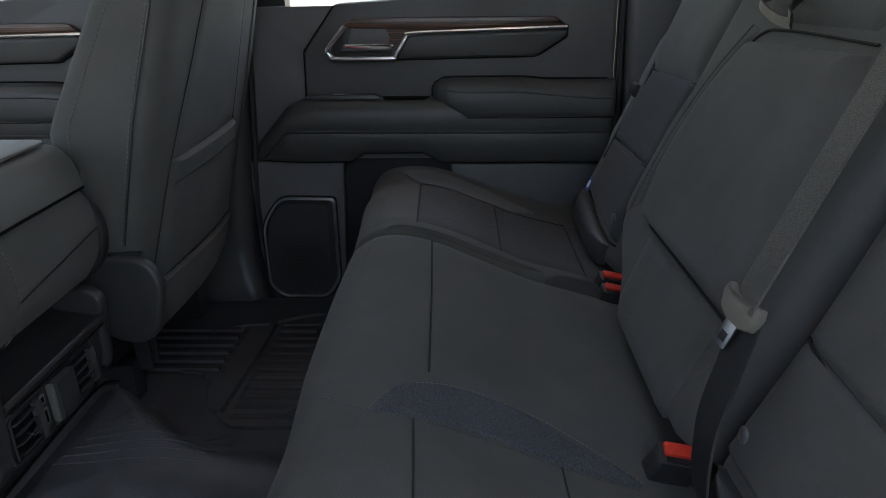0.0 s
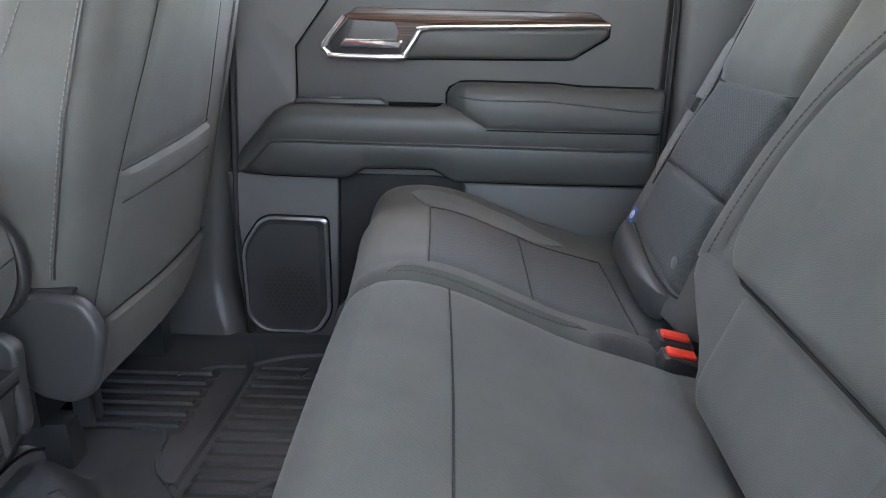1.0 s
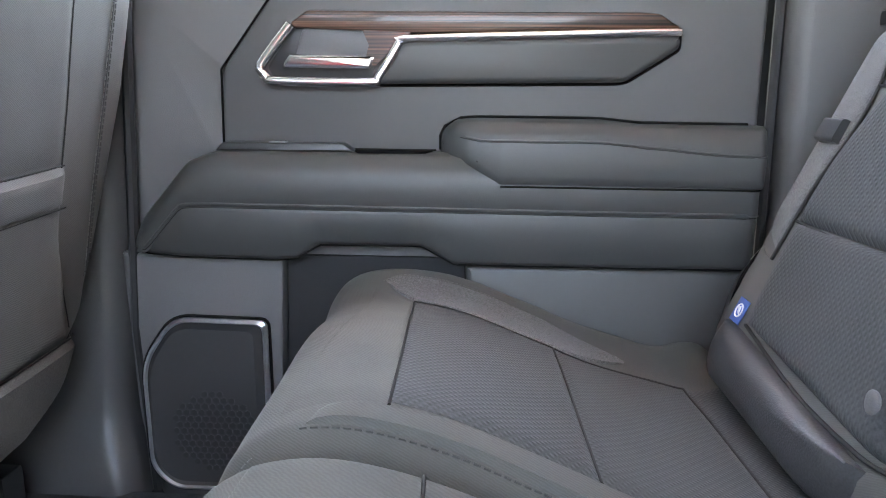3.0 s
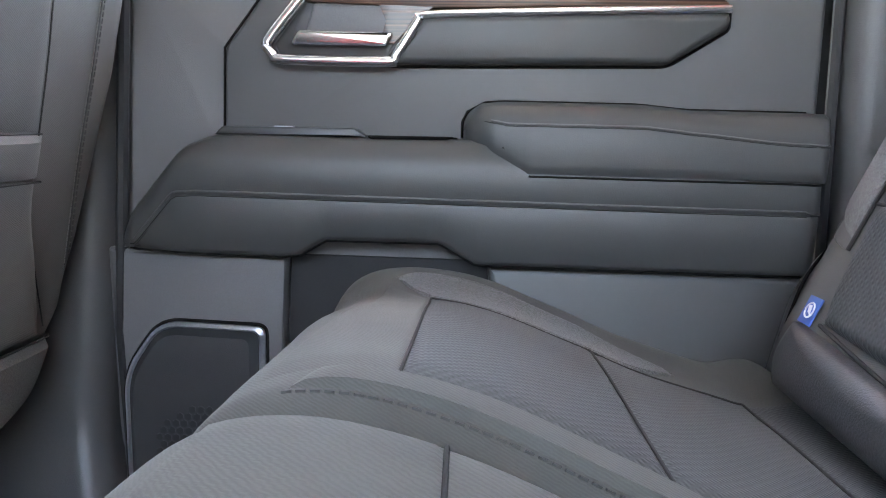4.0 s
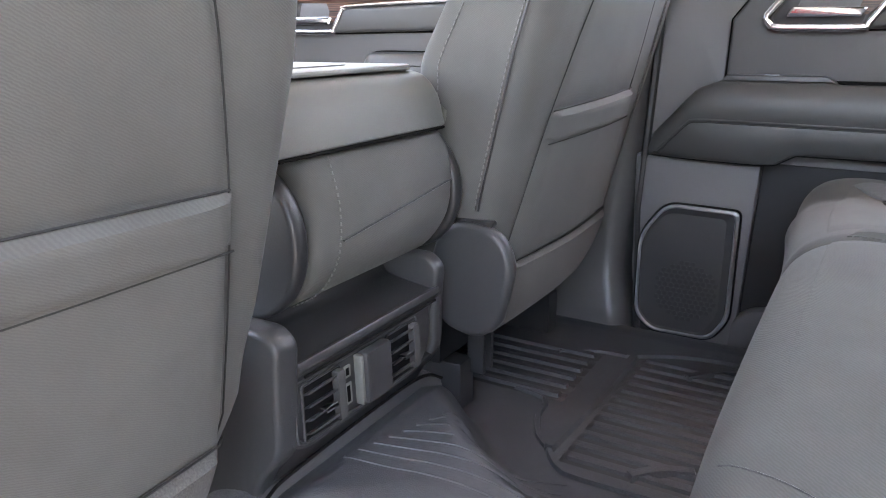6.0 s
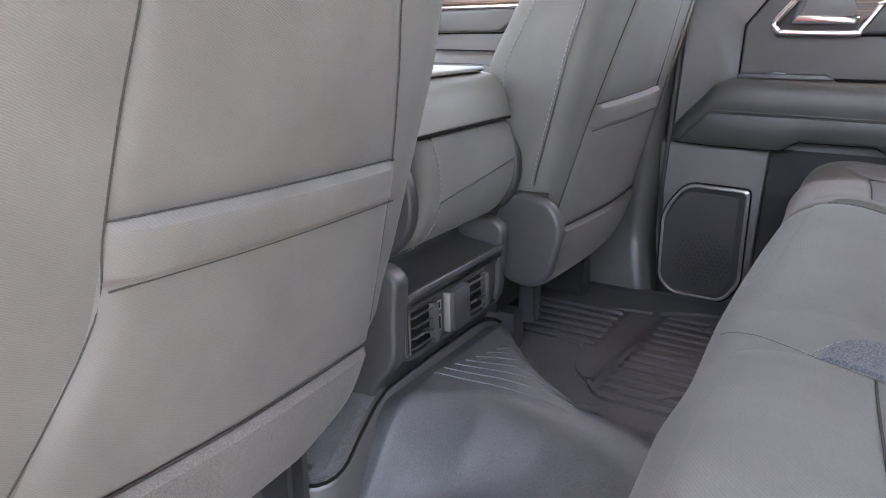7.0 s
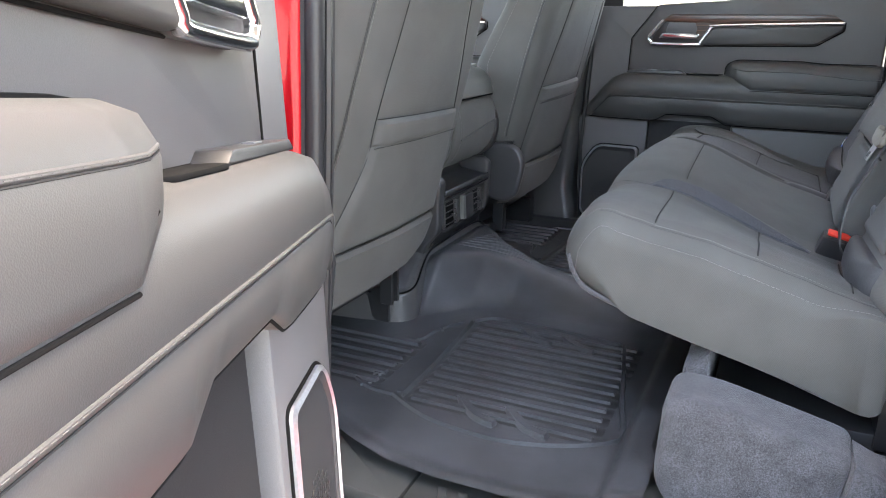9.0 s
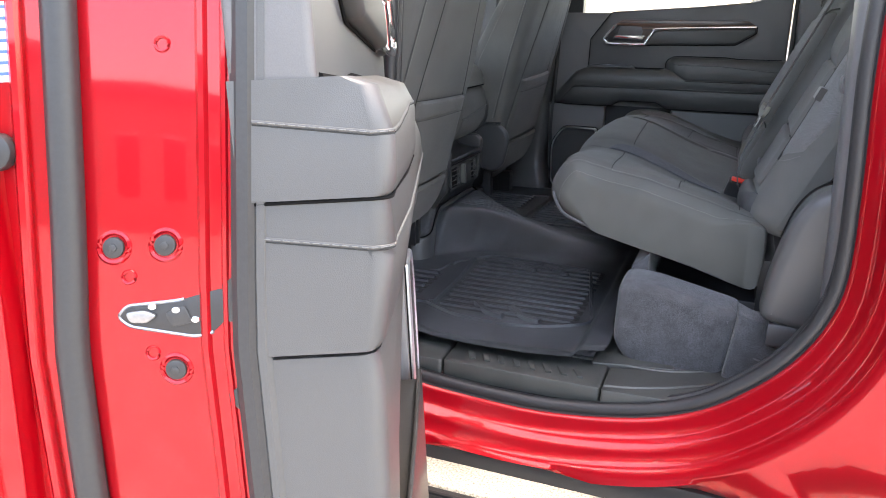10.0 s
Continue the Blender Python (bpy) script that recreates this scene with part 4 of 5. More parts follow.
# centre belt with tongue
def webbing(path, width, ydir=Vector((0, 1, 0)), thick=0.0012):
    pts = spline(path, 40)
    secs = []
    for i, p in enumerate(pts):
        t = (pts[min(i + 1, 39)] - pts[max(i - 1, 0)]).normalized()
        w = (ydir - t * ydir.dot(t)).normalized() * width / 2
        n = t.cross(w).normalized() * thick
        secs.append([p - w - n, p + w - n, p + w + n, p - w + n])
    return loft(secs)


belt = thing("seat_belt", "grey woven seat belt with tan tongue across the centre backrest", "seat belt")
tp = Vector((0.271, 0.648, 0.413))
up = [tp, (0.318, 0.655, 0.517), (0.378, 0.662, 0.65), (0.455, 0.670, 0.82), (0.528, 0.678, 0.98)]
part("webbing", webbing(up, 0.050, Vector((0.2, 0.95, 0.2))), WEB, belt, "grey woven webbing")
down = [tp + Vector((0.006, -0.004, -0.006)), (0.256, 0.622, 0.365), (0.236, 0.602, 0.315), (0.236, 0.590, 0.25), (0.268, 0.595, 0.195)]
part("lap_webbing", webbing(down, 0.044), SEAL, belt, "dark folded webbing")
tm = Matrix.Translation(tp) @ Euler((radians(8), radians(-66), 0)).to_matrix().to_4x4() @ Matrix.Scale(0.88, 4)
TAN = mat("tan_plastic", (0.20, 0.185, 0.15), 0.5, bump=0.2, scale=1200)
part("tongue", prism(fillet([(-0.012, -0.033), (0.006, -0.036), (0.016, -0.030), (0.008, -0.020), (0.008, 0.020), (0.016, 0.030), (0.006, 0.036), (-0.012, 0.026), (-0.018, 0.010), (-0.018, -0.018)], 0.004), -0.005, 0.006, "z", 0.003), TAN, belt, "tan plastic tongue cover", tm)
blade = prism(fillet([(-0.014, -0.011), (-0.046, -0.011), (-0.046, 0.011), (-0.014, 0.011)], 0.003), -0.0012, 0.0012, "z", 0.0004)
part("tongue_blade", blade, STEEL, belt, "bare metal blade", tm)
part("blade_slot", box(-0.040, -0.030, -0.006, 0.006, -0.0016, 0.0016, 0.0002), SEAL, belt, "", tm)
sb = thing("seat_belt", "grey woven seat belt hanging beside the passenger backrest", "seat belt")
part("webbing", webbing([(0.475, 1.602, 0.60), (0.50, 1.60, 0.70), (0.56, 1.59, 0.95)], 0.046), WEB, sb)
part("belt_stop", box(0.455, 0.485, 1.578, 1.624, 0.585, 0.602, 0.004), DARKPL, sb)
dbelt = thing("seat_belt", "grey seat belt at the outer edge of the driver side backrest", "seat belt")
part("webbing", webbing([(0.40, 0.270, 0.50), (0.47, 0.262, 0.65), (0.58, 0.255, 0.97)], 0.046), WEB, dbelt)
part("belt_anchor", box(0.372, 0.410, 0.248, 0.292, 0.486, 0.515, 0.006), PLASTIC, dbelt)


# side trims beside the bench
for sy, who in ((lambda y: y, "passenger"), (lambda y: 2 * MID - y, "driver")):
    lo, hi = sorted((sy(1.575), sy(1.648)))
    cov = fillet([(0.292, 0.10), (0.30, 0.18), (0.325, 0.285), (0.36, 0.335), (0.42, 0.352), (0.66, 0.36), (0.66, 0.06), (0.36, 0.085)], [0.02, 0.03, 0.04, 0.05, 0.02, 0, 0, 0.03])
    sc = thing("side_cover", "dark moulded plastic cover beside the rear bench", "seat trim", "side covers")
    part("cover_body", prism(cov, lo, hi, "y", 0.02, 4), PILLAR, sc)
    part("cover_seam", tube([(x, (lo + hi) / 2, z + 0.001) for x, z in spline([(0.312, 0.245), (0.330, 0.300), (0.362, 0.338), (0.42, 0.3535), (0.64, 0.3615)], 40)], 0.0018, 6), GAP, sc, "thin parting line")
    part("cover_foot", box(0.31, 0.60, lo + 0.006, hi - 0.006, 0.050, 0.095, 0.008), GREYPL, sc, "darker lower edge")
    lo, hi = sorted((sy(1.62), sy(1.70)))
    qp = [(0.385, 0.10), (0.362, 0.64), (0.37, 1.12), (0.70, 1.12), (0.70, 0.10)]
    single("rear_pillar", prism(qp, lo, hi, "y", 0.02, 3), PLASTIC, "dark plastic trim of the rear roof pillar", "pillar trim", kind="structure")

# ---------------------------------------------------------------- carpeted box under the bench
stor = thing("storage_box", "grey carpeted box below the rear bench with an open black bin", "storage box")
cb = fillet([(0.034, -0.020), (0.040, 0.118), (0.102, 0.116), (0.268, 0.078), (0.246, -0.060), (0.082, -0.072)], [0.03, 0.035, 0.03, 0.02, 0.03, 0.035])
part("carpet_panel", prism(cb, 0.238, 0.345, "y", 0.022, 6), CARPET, stor, "grey needle-felt carpet")
part("carpet_front", prism([(0.040, FLOOR - 0.01), (0.052, 0.12), (0.085, 0.15), (0.085, FLOOR - 0.01)], 0.33, 1.49, "y", 0.01), CARPET, stor)
part("bin", box(0.09, 0.60, 0.345, 1.49, FLOOR, 0.07, 0.004), SEAL, stor, "black bin interior")
part("bin_back", box(0.292, 0.32, 0.34, 1.49, 0.05, 0.16, 0.004), SEAL, stor)
side = fillet([(0.262, 0.085), (0.30, 0.068), (0.355, 0.098), (0.43, 0.105), (0.55, 0.105), (0.55, -0.10), (0.24, -0.10)], [0, 0.02, 0.02, 0.01, 0, 0, 0])
part("carpet_side", prism(side, 0.228, 0.30, "y", 0.010, 4), CARPET, stor)
part("wire", tube([(0.268, 0.262, 0.03), (0.285, 0.232, 0.005), (0.305, 0.228, 0.0), (0.318, 0.232, -0.004)], 0.002, 6), PLASTIC, stor)
part("edge_welt", tube(spline([(-0.122, 0.345, 0.258), (-0.112, 0.338, 0.235), (-0.08, 0.332, 0.208), (0.05, 0.330, 0.168), (0.17, 0.330, 0.135), (0.27, 0.330, 0.106), (0.288, 0.332, 0.125), (0.292, 0.334, 0.20)], 50), 0.0032, 8), CARPET, wide, "fuzzy grey lower welt")


# seams where the backrest panels meet, their crease shade put in as dark strands, thick stitched rim of the centre back
for fce, ob, rows in ((pface, pback, [[(1.462, 0.386), (1.33, 0.384), (1.188, 0.391)], [(1.455, 0.517), (1.32, 0.512), (1.182, 0.527)], [(1.468, 0.345), (1.466, 0.42), (1.452, 0.50), (1.480, 0.60), (1.49, 0.75)], [(1.445, 0.283), (1.30, 0.268), (1.18, 0.268)]]),
                      (cface, cback, [[(1.002, 0.364), (0.88, 0.366), (0.70, 0.368)], [(1.002, 0.364), (1.050, 0.382), (1.071, 0.425), (1.069, 0.49), (1.047, 0.55), (1.002, 0.612), (0.93, 0.624), (0.74, 0.626)]]),
                      (dface, dback, [[(0.410, 0.386), (0.52, 0.384), (0.629, 0.391)], [(0.416, 0.517), (0.52, 0.512), (0.634, 0.527)], [(0.406, 0.345), (0.407, 0.42), (0.418, 0.50), (0.396, 0.60)]])):
    for row in rows:
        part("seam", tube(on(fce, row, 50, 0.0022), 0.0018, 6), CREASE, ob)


# thin cross seams of the cushions, crease shade drawn as dark strands, black sleeve by the paired buckles
for surf, ob, rows in ((wtop, wide, [[(-0.012, 0.714), (-0.016, 0.88), (-0.024, 1.085)], [(-0.0075, 0.360), (-0.0115, 0.45), (-0.024, 0.642)], [(0.126, 0.362), (0.124, 0.45), (0.119, 0.644)], [(0.2425, 0.372), (0.2425, 0.48), (0.2425, 0.640)]]),
                       (ntop, narrow, [[(-0.0515, 1.160), (-0.0570, 1.32), (-0.0652, 1.513)], [(0.084, 1.166), (0.084, 1.32), (0.084, 1.468)], [(0.2255, 1.175), (0.2260, 1.32), (0.2285, 1.488)], [(-0.064, 1.514), (0.0, 1.4895), (0.084, 1.468), (0.15, 1.474), (0.2285, 1.489)]])):
    for row in rows:
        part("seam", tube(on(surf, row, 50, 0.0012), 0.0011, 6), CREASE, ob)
part("buckle_sleeve", patch(ntop, [(0.150, 1.106), (0.19, 1.105), (0.245, 1.106)], [(0.155, 1.134), (0.19, 1.150), (0.245, 1.150)], 0.004, 0.0006, 10, 10), BLACKVINYL, narrow, "black stitched buckle sleeve")


# ---------------------------------------------------------------- front seats
def seat_x(z):
    return -0.470 + 0.26 * (z - 0.292)


def front_seat(yc, out, cover_side, label):
    """Front seat round the line yc; out is +1 when its door lies towards +y."""
    s = thing("front_seat", label, "car seat", "front seats")

    def hw(z):
        return lerp_table([(0.16, 0.225), (0.24, 0.245), (0.32, 0.258), (0.43, 0.263), (0.50, 0.266), (0.57, 0.258), (0.7, 0.238), (0.95, 0.19), (1.0, 0.14)], z)
    secs = []
    for i in range(64):
        z = 0.175 + 0.825 * i / 63
        w = hw(z)
        dp = lerp_table([(0.17, 0.06), (0.24, 0.085), (0.30, 0.13), (0.48, 0.17), (0.66, 0.13), (0.9, 0.10), (1.0, 0.06)], z)
        xb = seat_x(z) - 0.012 * smooth01(0.25, 0.17, z)
        outl = fillet([(xb - 0.010, yc - w), (xb + 0.006, yc), (xb - 0.010, yc + w), (xb - dp, yc + w * 1.02), (xb - dp - 0.01, yc + w * 0.7), (xb - dp - 0.01, yc - w * 0.7), (xb - dp, yc - w * 1.02)], [0.045, 0.10, 0.045, 0.03, 0.03, 0.03, 0.03], 6)
        secs.append([(x, y, z) for x, y in outl])
    part("backrest", loft(secs), CLOTH, s, "", None, 60)

    def face(y, z):
        w = hw(z)
        f = min(1.0, abs(y - yc) / w)
        return Vector((seat_x(z) + 0.0045 - 0.0145 * f ** 1.5 - 0.03 * max(0.0, f - 0.86) / 0.14, y, z))
    fs = with_normal(face, -1)
    if fs(yc, 0.5)[1].x < 0:
        fs = with_normal(face, 1)

    def L(pts):
        return [(yc + a * out, z) for a, z in pts]
    # upper back panel, pocket band, pocket, lower flap
    part("back_panel", patch(fs, L([(0.114, 0.434), (0.105, 0.50), (0.093, 0.57), (0.07, 0.75), (0.06, 0.93)]), L([(-0.188, 0.424), (-0.172, 0.50), (-0.152, 0.575), (-0.12, 0.75), (-0.10, 0.93)]), 0.003, -0.001, 30, 30, 0.06), CLOTH, s)
    part("map_pocket", patch(fs, L([(0.188, 0.218), (0.152, 0.30), (0.124, 0.36), (0.114, 0.430)]), L([(-0.210, 0.214), (-0.203, 0.30), (-0.196, 0.36), (-0.190, 0.420)]), 0.010, -0.001, 34, 34, 0.08), CLOTH, s, "grey cloth map pocket")
    part("pocket_band", patch(fs, L([(0.118, 0.390), (0.116, 0.41), (0.114, 0.431)]), L([(-0.193, 0.384), (-0.191, 0.40), (-0.189, 0.421)]), 0.0145, 0.004, 34, 10, 0.2), CLOTH, s, "elastic pocket edge")
    part("lower_flap", patch(fs, [(yc - a, z) for a, z in ((0.214, 0.112), (0.206, 0.16), (0.192, 0.216))], [(yc - a, z) for a, z in ((-0.110, 0.126), (-0.190, 0.155), (-0.212, 0.212))], 0.013, 0.002, 34, 18, 0.08), FELT, s, "fuzzy felt lower flap")
    # seam lines darkened with crease shade, also the shadow line under the pocket band
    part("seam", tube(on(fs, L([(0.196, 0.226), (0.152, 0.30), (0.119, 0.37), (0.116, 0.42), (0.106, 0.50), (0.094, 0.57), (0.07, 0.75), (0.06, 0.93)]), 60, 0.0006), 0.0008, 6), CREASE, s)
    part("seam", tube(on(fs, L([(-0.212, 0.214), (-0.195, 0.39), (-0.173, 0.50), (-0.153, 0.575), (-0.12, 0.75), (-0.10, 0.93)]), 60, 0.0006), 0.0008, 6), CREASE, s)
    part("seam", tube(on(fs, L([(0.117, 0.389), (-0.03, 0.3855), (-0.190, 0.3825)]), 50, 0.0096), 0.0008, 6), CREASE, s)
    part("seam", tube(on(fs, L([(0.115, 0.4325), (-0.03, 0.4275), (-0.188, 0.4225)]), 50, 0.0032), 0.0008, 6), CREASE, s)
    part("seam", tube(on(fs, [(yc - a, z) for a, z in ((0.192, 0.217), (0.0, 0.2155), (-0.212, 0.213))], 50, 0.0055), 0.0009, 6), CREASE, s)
    rows = L([(0.219, 0.285), (0.200, 0.40), (0.190, 0.50), (0.182, 0.57), (0.16, 0.75), (0.14, 0.93)])
    part("seam", tube(on(fs, rows, 60, 0.0003), 0.0011, 6), DARKPL, s)
    part("stitch", stitches(on(fs, [(a + out * 0.0045, b) for a, b in rows], 80, 0.001), 0.0016, 0.0068, 0.005), DARKTHREAD, s)
    part("stitch", stitches(on(fs, [(a - out * 0.004, b) for a, b in rows], 80, 0.001), 0.0012, 0.0068, 0.005), THREAD, s)
    # stitched seams down the sides
    for sd in (1, -1):
        rows = [(seat_x(z) - 0.040, yc + sd * (hw(z) + 0.0015), z) for z in [0.30 + 0.02 * i for i in range(32)]]
        part("seam", tube(rows, 0.0016, 6), DARKPL, s)
        part("stitch", stitches([(x - 0.005, y, z) for x, y, z in rows], 0.0022, 0.008, 0.005), THREAD, s)
        rows = [(seat_x(z) - lerp_table([(0.30, 0.10), (0.48, 0.135), (0.66, 0.10), (0.9, 0.08)], z), yc + sd * (hw(z) * 1.015 + 0.0012), z) for z in [0.40 + 0.02 * i for i in range(27)]]
        part("stitch", stitches(rows, 0.0018, 0.008, 0.005), THREAD, s)
        # plastic recliner cover on one side only
        if sd != cover_side:
            continue
        low = 0.05 if out == sd else 0.0
        cov = fillet([(-0.528, 0.288), (-0.470, 0.278), (-0.450, 0.235), (-0.470, 0.150 - low), (-0.505, 0.128 - low), (-0.560, 0.140 - low), (-0.580, 0.21), (-0.562, 0.268)], 0.03, 5)
        y = yc + sd * 0.246
        inner = y - sd * (0.056 if out == sd else 0.0)
        part("recliner_cover", prism(cov, min(inner, y + sd * 0.024), max(inner, y + sd * 0.024), "y", 0.030 if low else 0.011, 6), GREYPL, s, "rounded black plastic hinge cover")
        part("cover_lip", box(-0.570, -0.486, min(y, y + sd * 0.012), max(y, y + sd * 0.012), 0.280, 0.288, 0.003), DARKPL, s)
    part("seat", box(-1.02, -0.555, yc - 0.245, yc + 0.245, 0.13, 0.29, 0.05), CLOTH, s)
    part("seat_frame", box(-1.0, -0.60, yc - 0.20, yc + 0.20, 0.04, 0.135, 0.01), SEAL, s)
    for a in (-0.17, 0.17):
        part("seat_rail", box(-1.05, -0.57, yc + a - 0.02, yc + a + 0.02, FLOOR, 0.045, 0.006), DARKPL, s)
    for k in (0.13, 0.155):
        part("seat_bracket", box(-0.575, -0.548, yc - out * k - 0.004, yc - out * k + 0.004, 0.02, 0.11, 0.002), DARKPL, s)
    return s


front_seat(0.452, -1, -1, "charcoal cloth driver's seat seen from behind with map pocket")
front_seat(1.368, 1, -1, "charcoal cloth passenger seat seen from behind with map pocket")


# ---------------------------------------------------------------- folded centre seat with armrest, vents below
def console():
    c = thing("centre_console", "folded centre seat with padded lid above a panel of air vents", "console")
    y0, y1 = 0.800, 1.072
    lid = fillet([(-0.525, 0.412), (-0.534, 0.45), (-0.556, 0.474), (-1.0, 0.480), (-1.0, 0.42)], [0.004, 0.02, 0.02, 0.02, 0.01])
    part("lid", prism(lid, y0 - 0.035, y1, "y", 0.016, 4), LID, c, "padded vinyl lid")
    part("lid_seam", tube([(-0.5268, y0 - 0.02, 0.4105), (-0.5268, y1 - 0.012, 0.4105)], 0.0018, 6), GAP, c)
    part("lid_top", prism(fillet([(-0.562, y0 + 0.016), (-0.562, y1 - 0.016), (-0.97, y1 - 0.02), (-0.97, y0 + 0.02)], 0.02), 0.476, 0.482, "z", 0.003), LIDTOP, c, "pale top of the lid")
    part("lid_tray", prism(fillet([(-0.61, y0 + 0.05), (-0.61, y1 - 0.07), (-0.93, y1 - 0.05), (-0.93, y0 + 0.05)], 0.03), 0.480, 0.4835, "z", 0.001), PLASTIC, c)
    roll = [(-0.528, 0.408), (-0.516, 0.36), (-0.520, 0.31), (-0.545, 0.270), (-0.585, 0.245), (-0.68, 0.245), (-0.72, 0.408)]
    part("roll", prism(fillet(roll, 0.02), y0 + 0.018, y1 - 0.002, "y", 0.014, 3), CLOTH, c, "rounded cloth hinge roll")
    part("stitch", stitches([(x + 0.0015, y0 + 0.045, z) for x, z in spline(roll[:5], 40)], 0.002, 0.007), THREAD, c)
    part("seam", tube([(-0.5155, y0 + 0.05, 0.325), (-0.5145, 0.93, 0.335), (-0.5155, y1 - 0.014, 0.350)], 0.0012, 6), DARKPL, c)
    for y in (y0 - 0.014, y1 + 0.002):
        ring = [(-0.592 + 0.074 * math.cos(a), 0.330 + 0.080 * math.sin(a)) for a in [i * math.pi / 18 for i in range(36)]]
        part("hinge_cover", prism(ring, y, y + 0.020, "y", 0.007, 3), DARKPL, c, "round black plastic hinge cover")
    # hollow tray with a lip, between two upright ears
    k0, k1 = 0.756, 1.054
    tray = fillet([(-0.520, 0.212), (-0.524, 0.221), (-0.532, 0.216), (-0.600, 0.226), (-0.612, 0.262), (-0.70, 0.262), (-0.70, 0.10), (-0.565, 0.10), (-0.528, 0.204)], [0.003, 0.003, 0.004, 0.012, 0.004, 0, 0, 0, 0.002])
    part("tray", prism(tray, k0 + 0.028, k1 - 0.014, "y", 0.002), DARKPL, c, "shallow black tray")
    part("tray_joint", tube([(-0.5240, k0 + 0.036, 0.2035), (-0.5225, 0.90, 0.2035), (-0.5240, k1 - 0.022, 0.2035)], 0.0016, 6), GAP, c)
    for ya, yb in ((k0, k0 + 0.032), (k1 - 0.018, k1 + 0.004)):
        ear = fillet([(-0.540, 0.258), (-0.522, 0.244), (-0.526, 0.205), (-0.528, 0.130), (-0.560, 0.095), (-0.580, 0.030), (-0.68, 0.030), (-0.68, 0.258)], [0.008, 0.012, 0.02, 0.03, 0.02, 0.01, 0.01, 0.01])
        part("side_bracket", prism(ear, ya, yb, "y", 0.007, 4), GREYPL, c, "upright end of the tray")
    # face with its slanted frame, deep vents and outlets
    yc, zc = 0.889, 0.162
    fm = Matrix.Translation((-0.530, yc, zc)) @ Euler((0, radians(-2), 0)).to_matrix().to_4x4()
    face = fillet([(-0.125, 0.042), (0.142, 0.042), (0.140, -0.012), (0.112, -0.040), (-0.100, -0.040), (-0.125, -0.018)], [0.004, 0.004, 0.02, 0.02, 0.02, 0.02])
    part("rear_panel", prism(face, -0.04, 0.0, "x", 0.004), GREYPL, c, "dark plastic vent panel", fm)
    under = fillet([(-0.540, 0.130), (-0.534, 0.126), (-0.560, 0.085), (-0.60, 0.060), (-0.66, 0.060), (-0.66, 0.130)], 0.006)
    part("panel_foot", prism(under, k0 + 0.02, k1 - 0.01, "y", 0.004), DARKPL, c)
    frame_line = fillet([(-0.108, 0.034), (0.106, 0.034), (0.112, -0.014), (0.098, -0.031), (-0.094, -0.031), (-0.108, -0.026)], [0.005, 0.005, 0.012, 0.012, 0.006, 0.006])
    part("vent_frame", tube([(0.001, a, b) for a, b in frame_line], 0.0024, 8, True), GREYPL, c, "raised dark surround", fm)
    inset = [(a * 0.975, b * 0.95) for a, b in frame_line]
    part("vent_face", prism(inset, -0.004, 0.0012, "x", 0.0008), DARKPL, c, "", fm)
    for cy in (-0.069, 0.072):
        hole = fillet([(cy - 0.030, -0.029), (cy + 0.028, -0.029), (cy + 0.030, 0.030), (cy - 0.028, 0.030)], 0.004)
        vent = part("air_vent", prism(hole, 0.0012, 0.0020, "x", 0.0), GAP, c, "black slatted air vent", fm)
        part("vent_rim", tube([(0.002, a, b) for a, b in hole], 0.0016, 6, True), DARKPL, vent, "", fm)
        for k in range(4):
            z = -0.021 + 0.0140 * k
            part("slat", prism([(0.001, z), (0.0015, z - 0.0018), (0.0105, z + 0.0020), (0.010, z + 0.0042)], cy - 0.027, cy + 0.015, "y", 0.0004), GREYPL, vent, "", fm)
        part("vent_tab", box(0.006, 0.016, cy - 0.010, cy + 0.008, -0.0045, 0.0015, 0.002), CHROME, vent, "", fm)
        part("side_wall", box(0.0012, 0.0105, cy + 0.017, cy + 0.028, -0.027, 0.028, 0.003), PILLAR, vent, "grey vent side", fm)
    part("outlet_cover", prism(fillet([(-0.010, -0.027), (0.036, -0.027), (0.036, 0.032), (-0.010, 0.032)], 0.004), 0.001, 0.016, "x", 0.004), GREYPL, c, "hinged dark outlet cover", fm)
    part("outlet_edge", prism(fillet([(-0.0155, -0.026), (-0.0103, -0.026), (-0.0103, 0.031), (-0.0155, 0.031)], 0.002), 0.001, 0.012, "x", 0.002), LID, c, "pale edge of the outlet cover", fm)
    for z0, z1 in ((-0.020, 0.004), (0.010, 0.024)):
        usb = part("usb_port", prism(fillet([(-0.034, z0), (-0.022, z0), (-0.022, z1), (-0.034, z1)], 0.002), 0.001, 0.0026, "x", 0.0004), LIDTOP, c, "small charging port", fm)
        part("port_slot", prism([(-0.0305, z0 + 0.003), (-0.0255, z0 + 0.003), (-0.0255, z1 - 0.003), (-0.0305, z1 - 0.003)], 0.0026, 0.0030, "x", 0), GAP, usb, "", fm)
    return c


console()


# ---------------------------------------------------------------- rubber liner over floor and tunnel
def tunnel_edge(x):
    """Distance of the tunnel's foot from the truck's centre line."""
    return lerp_table([(-0.60, 0.265), (-0.53, 0.255), (-0.45, 0.172), (-0.37, 0.140), (-0.20, 0.140)], x)


def liner_edge(x):
    """Where the liner ends beside the driver side's sill."""
    return lerp_table([(-0.78, 0.30), (-0.46, 0.205), (-0.40, 0.176), (-0.33, 0.150), (-0.25, 0.140), (-0.12, 0.142), (-0.03, 0.160), (0.03, 0.178)], x)


